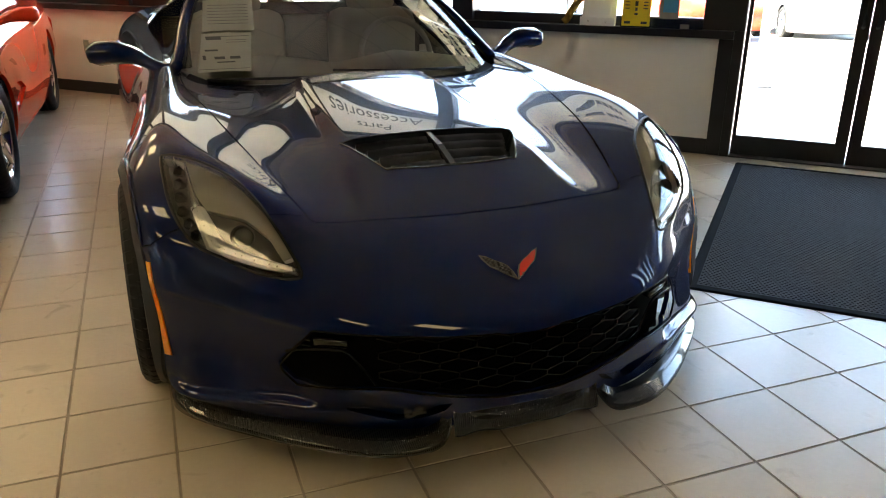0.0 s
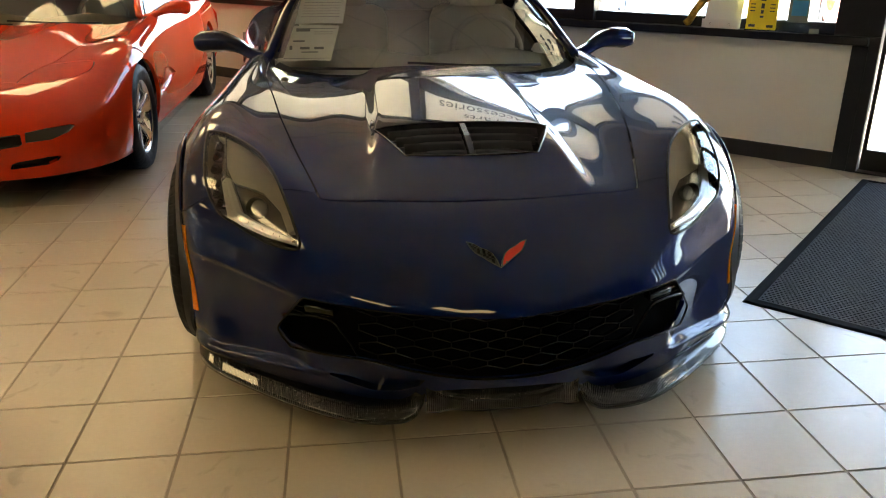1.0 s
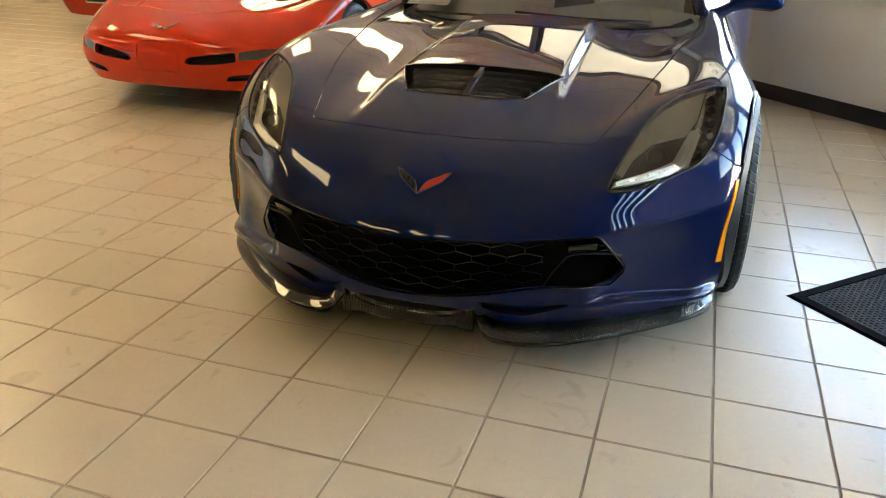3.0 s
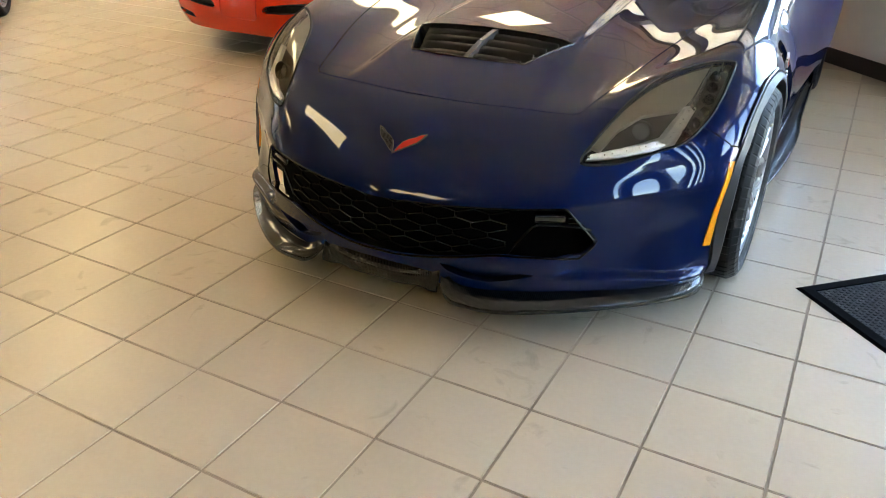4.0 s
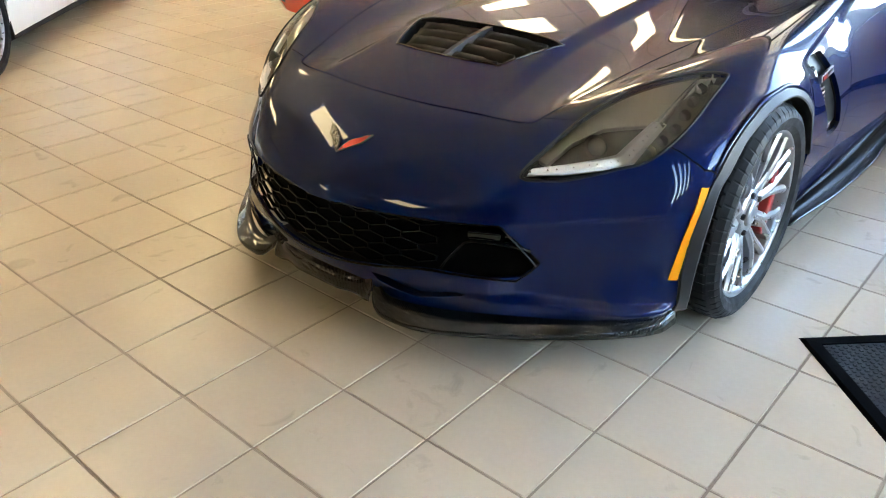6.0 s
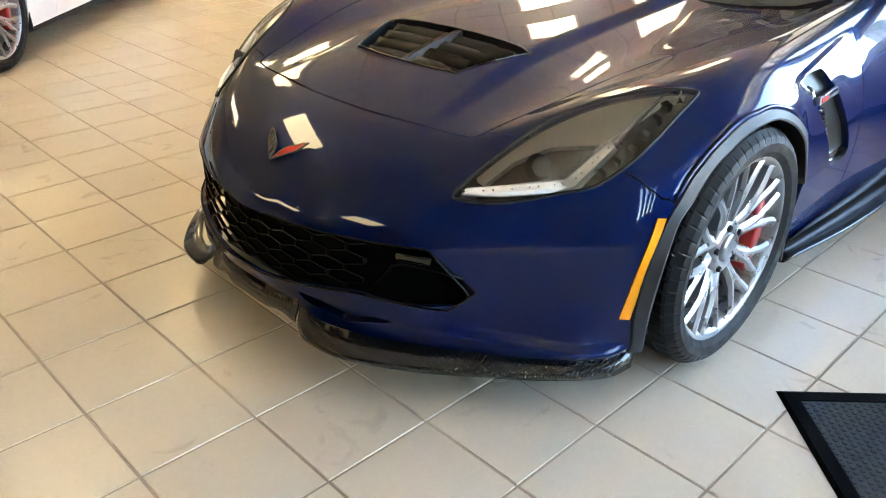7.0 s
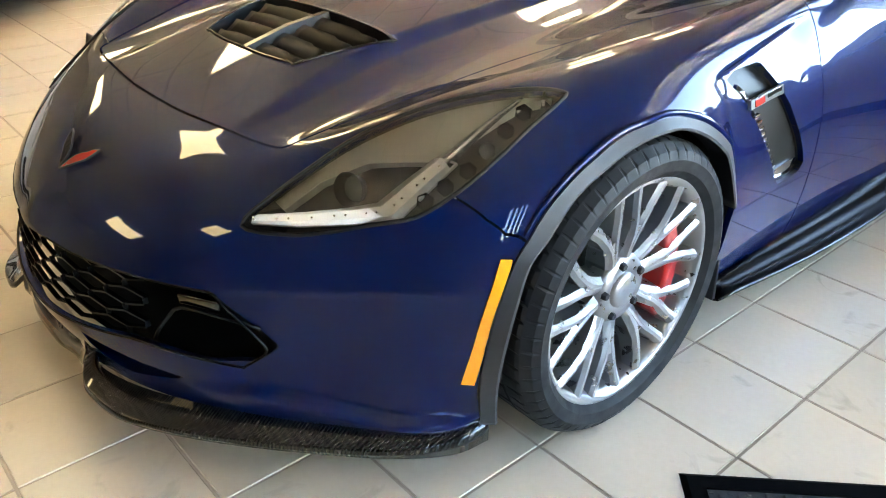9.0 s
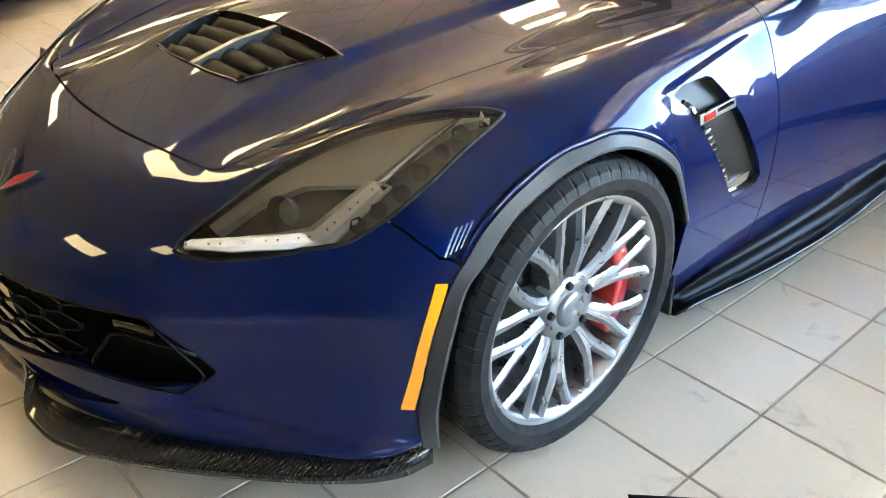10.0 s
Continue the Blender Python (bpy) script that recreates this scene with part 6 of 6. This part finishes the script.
# ---------- entrance mat ----------
def entrance_mat():
    t = thing("door_mat", "dark grey ribbed entrance mat with a rubber edge", "mat", m=ROOM)
    a, b, c, d = .825, 2.75, .77, 3.0
    rim = bmesh.new()
    w = .045
    prof = [(0, .0005), (.012, .007), (w, .009), (w, .0005)]
    ring = []
    for u, z in prof:
        ring.append([rim.verts.new(p) for p in ((a + u, c + u, z), (b - u, c + u, z), (b - u, d - u, z), (a + u, d - u, z))])
    for p, q in zip(ring, ring[1:]):
        for k in range(4):
            rim.faces.new((p[k], p[(k + 1) % 4], q[(k + 1) % 4], q[k]))
    part("rubber_edge", rim, VOID_BLACK, t, smooth=False)
    m = add_bump(vary_color(material("grey_mat_pile", (0.024, 0.027, 0.030), 0.9), (.7, .7, .7), (1.25, 1.25, 1.25), 40), 300, .6, .003)
    bed = box((a + w, c + w, .001), (b - w, d - w, .0045))
    part("mat_bed", bed, m, t, smooth=False)
    # raised nubs in rows, near edge finest
    nub = bmesh.new()
    step = .0185
    i = 0
    y = c + w + .008
    while y < d - w - .006:
        x = a + w + .008 + (step / 2 if i % 2 else 0)
        while x < b - w - .006:
            h = .0072
            e = .0050
            lo = [nub.verts.new((x + s * e, y + q * e, .0045)) for s, q in ((-1, -1), (1, -1), (1, 1), (-1, 1))]
            up = [nub.verts.new((x + s * e * .75, y + q * e * .75, h)) for s, q in ((-1, -1), (1, -1), (1, 1), (-1, 1))]
            nub.faces.new(up)
            for k in range(4):
                nub.faces.new((lo[k], lo[(k + 1) % 4], up[(k + 1) % 4], up[k]))
            x += step
        y += step
        i += 1
    tagged(part("nub_field", nub, m, t, smooth=False), kind="stuff")


entrance_mat()


# ---------- outside ----------
ASPHALT = add_bump(vary_color(vary_color(material("sunlit_concrete", (0.50, 0.48, 0.44), 0.9), (.85, .85, .85), (1.05, 1.05, 1.05), .6), (.9, .9, .9), (1.05, 1.05, 1.05), 12), 60, .3, .004)
yard_bm = bmesh.new()
yard_rows = [[yard_bm.verts.new((s_, n_, z_)) for s_ in (-400, -60, -20, 0, 20, 60, 400)] for n_, z_ in ((-400, -.13), (0, -.13), (12.6, -.13), (16, -.40), (25, -.60), (400, -.60))]
for r_, q_ in zip(yard_rows, yard_rows[1:]):
    for k_ in range(6):
        yard_bm.faces.new((r_[k_], r_[k_ + 1], q_[k_ + 1], q_[k_]))
yard = link_mesh("ground", yard_bm, ASPHALT, smooth=False, m=ROOM)
tagged(yard, "pale sunlit concrete yard outside the showroom", "ground", kind="structure")
walkway = link_mesh("pavement", box((S0 - 2, WALL_N + .16, -.129), (S1 + 2, WALL_N + 1.0, -.02), .01), material("pavement_concrete", (.5, .48, .44), .9), smooth=False, m=ROOM)
tagged(walkway, "raised concrete pavement along the shop front", "pavement", kind="structure")



# ---------- things on the ledge and the wall ----------
CLEAR = clear("clear_acrylic", (.86, .88, .88), .02, 1.45)
YELLOW = vary_color(material("yellow_card", (.85, .66, .03), .5), (.95, .95, .95), (1, 1, 1), 12)
PALE_BLUE = material("blue_print", (.08, .38, .65), .5)
WHITE_PLASTIC = material("white_plastic", (.80, .82, .84), .35)


def leaflet_stand(s, width, height, mat, label, extra):
    t = thing("leaflet_holder", label, "leaflet holder", "holders on the window ledge", ROOM @ pose(s, WALL_N - .01, .8155, 0, 0, 0))
    body = bmesh.new()
    add_box(body, (-width / 2, -.004, 0), (width / 2, 0, height), 0, pose(0, 0, 0, -10))
    add_box(body, (-width / 2, -.045, 0), (width / 2, .002, .006))
    add_box(body, (-width / 2, -.045, 0), (width / 2, -.041, .055))
    part("stand", body, mat, t, smooth=False)
    extra(t)
    return t


def white_extra(t):
    for x in (-.06, .06):
        part("screw", ngon_prism((x, -.047, .028), (0, -1, 0), .006, .003, 12), INK, t, smooth=False)
    part("card", box((-.08, -.038, .06), (.08, -.034, .28), 0, pose(0, .03, 0, -8)), WHITE_PLASTIC, t, smooth=False)


def yellow_extra(t):
    p = part("card", box((-.092, -.052, .008), (.092, -.048, .30)), YELLOW, t, "yellow card with dark print", smooth=False)
    for x, z, w, h in ((0, .15, .02, .03), (0, .115, .016, .022), (0, .19, .03, .02), (0, .085, .022, .012), (-.055, .03, .04, .016), (.055, .03, .04, .016), (-.06, .16, .03, .006), (.06, .16, .03, .006), (-.06, .14, .03, .006), (.06, .14, .03, .006), (-.06, .12, .03, .006), (.06, .12, .03, .006), (0, .245, .14, .02)):
        part("print", box((x - w / 2, -.0545, z - h / 2), (x + w / 2, -.0525, z + h / 2)), INK, p, smooth=False)


def blue_extra(t):
    part("leaflet", box((-.12, -.035, .06), (.0, -.030, .24)), PAPER, t, "pale leaflet with a blue picture", smooth=False)
    part("leaflet_picture", box((-.10, -.0385, .10), (-.01, -.0365, .19)), PALE_BLUE, t, smooth=False)
    part("price_tag", box((.02, -.052, .002), (.075, -.048, .03)), PAPER, t, smooth=False)


leaflet_stand(-.185, .235, .24, WHITE_PLASTIC, "white plastic leaflet holder on the ledge", white_extra)
leaflet_stand(.075, .20, .02, CLEAR, "yellow notice card in a clear stand on the ledge", yellow_extra)
leaflet_stand(.345, .32, .22, CLEAR, "clear acrylic leaflet box with a blue leaflet", blue_extra)


def toy():
    t = thing("folded_cloth", "folded yellow and brown cloth on the window ledge", "cloth", m=ROOM @ pose(-.37, WALL_N + .0, .8155))
    bm = bmesh.new()
    line = smooth_line([(-.05, -.02, .02), (-.02, -.03, .05), (.0, -.02, .10), (.04, -.01, .16), (.07, 0, .19)], 4)
    sweep(line, [(-.02, -.018), (.0, -.024), (.022, -.014), (.024, .012), (.0, .022), (-.022, .014)], ups=[(0, -1, .2)] * len(line), bm=bm)
    for v in bm.verts:
        v.co += noise.noise_vector(v.co * 30) * .006
    lo = min(v.co.z for v in bm.verts)
    for v in bm.verts:
        v.co.z -= lo
    part("cloth", bm, vary_color(material("yellow_cloth", (.62, .36, .04), .8), (.25, .2, .15), (1.1, 1.1, 1.1), 22), t)


toy()
outlet = thing("wall_socket", "cream wall socket on the low wall", "socket", m=ROOM @ pose(-5.03, WALL_N, .43))
part("cover_plate", box((-.036, -.008, -.06), (.036, 0, .06), .003), PAPER, outlet)
for z_ in (-.026, .026):
    part("socket_face", box((-.017, -.0105, z_ - .014), (.017, -.0085, z_ + .014), .001), material("socket_face", (.35, .32, .27), .4), outlet, smooth=False)

# ---------- outside ----------
pole = thing("sign_post", "pale metal post on the yard outside", "post", m=pose(5.54, 4.57, -.13))
part("shaft", lathe([(0, .045), (3.4, .045), (3.42, .03), (3.42, .001)], 20), material("galvanised_post", (.45, .45, .46), .5, .4), pole, m=pose(0, 0, 0, 0, -90, 0))
part("foot_plate", box((-.11, -.11, .0), (.11, .11, .016), .003), DARK_METAL, pole)
SKY_BLUE = paint("pale_blue_car_paint", (.20, .36, .55), .3, .35)

full_car("blue_sports_car", "dark blue metallic sports car with black flares and silver wheels", BLUE, Matrix())
full_car("white_sports_car", "white sports car with silver wheels and red calipers", WHITE, pose(-4.05, -1.07, 0, 0, 0, 43), False)
old_coupe("red_coupe", "bright red coupe with closed pop-up lamps", RED, pose(-2.49, 2.34, 0))
classic_car(pose(-4.95, 4.85, 0))
old_coupe("parked_red_coupe", "red coupe parked in the sun outside", RED, pose(8.62, 9.22, -.115, 0, 0, -25), "cars in the yard", False)
old_coupe("parked_silver_coupe", "silver coupe parked in the sun outside", SILVER, pose(12.2, 10.2, -.385, 0, 0, -26.6), "cars in the yard", False)
old_coupe("parked_blue_coupe", "pale blue coupe parked in the sun outside", SKY_BLUE, pose(7.0, 13.5, -.27, 0, 0, -35), "cars in the yard", False)
old_coupe("parked_white_coupe", "white coupe parked in the sun outside", WHITE, pose(3.6, 13.0, -.13, 0, 0, -35), "cars in the yard", False)
build_tiles(FLOOR)
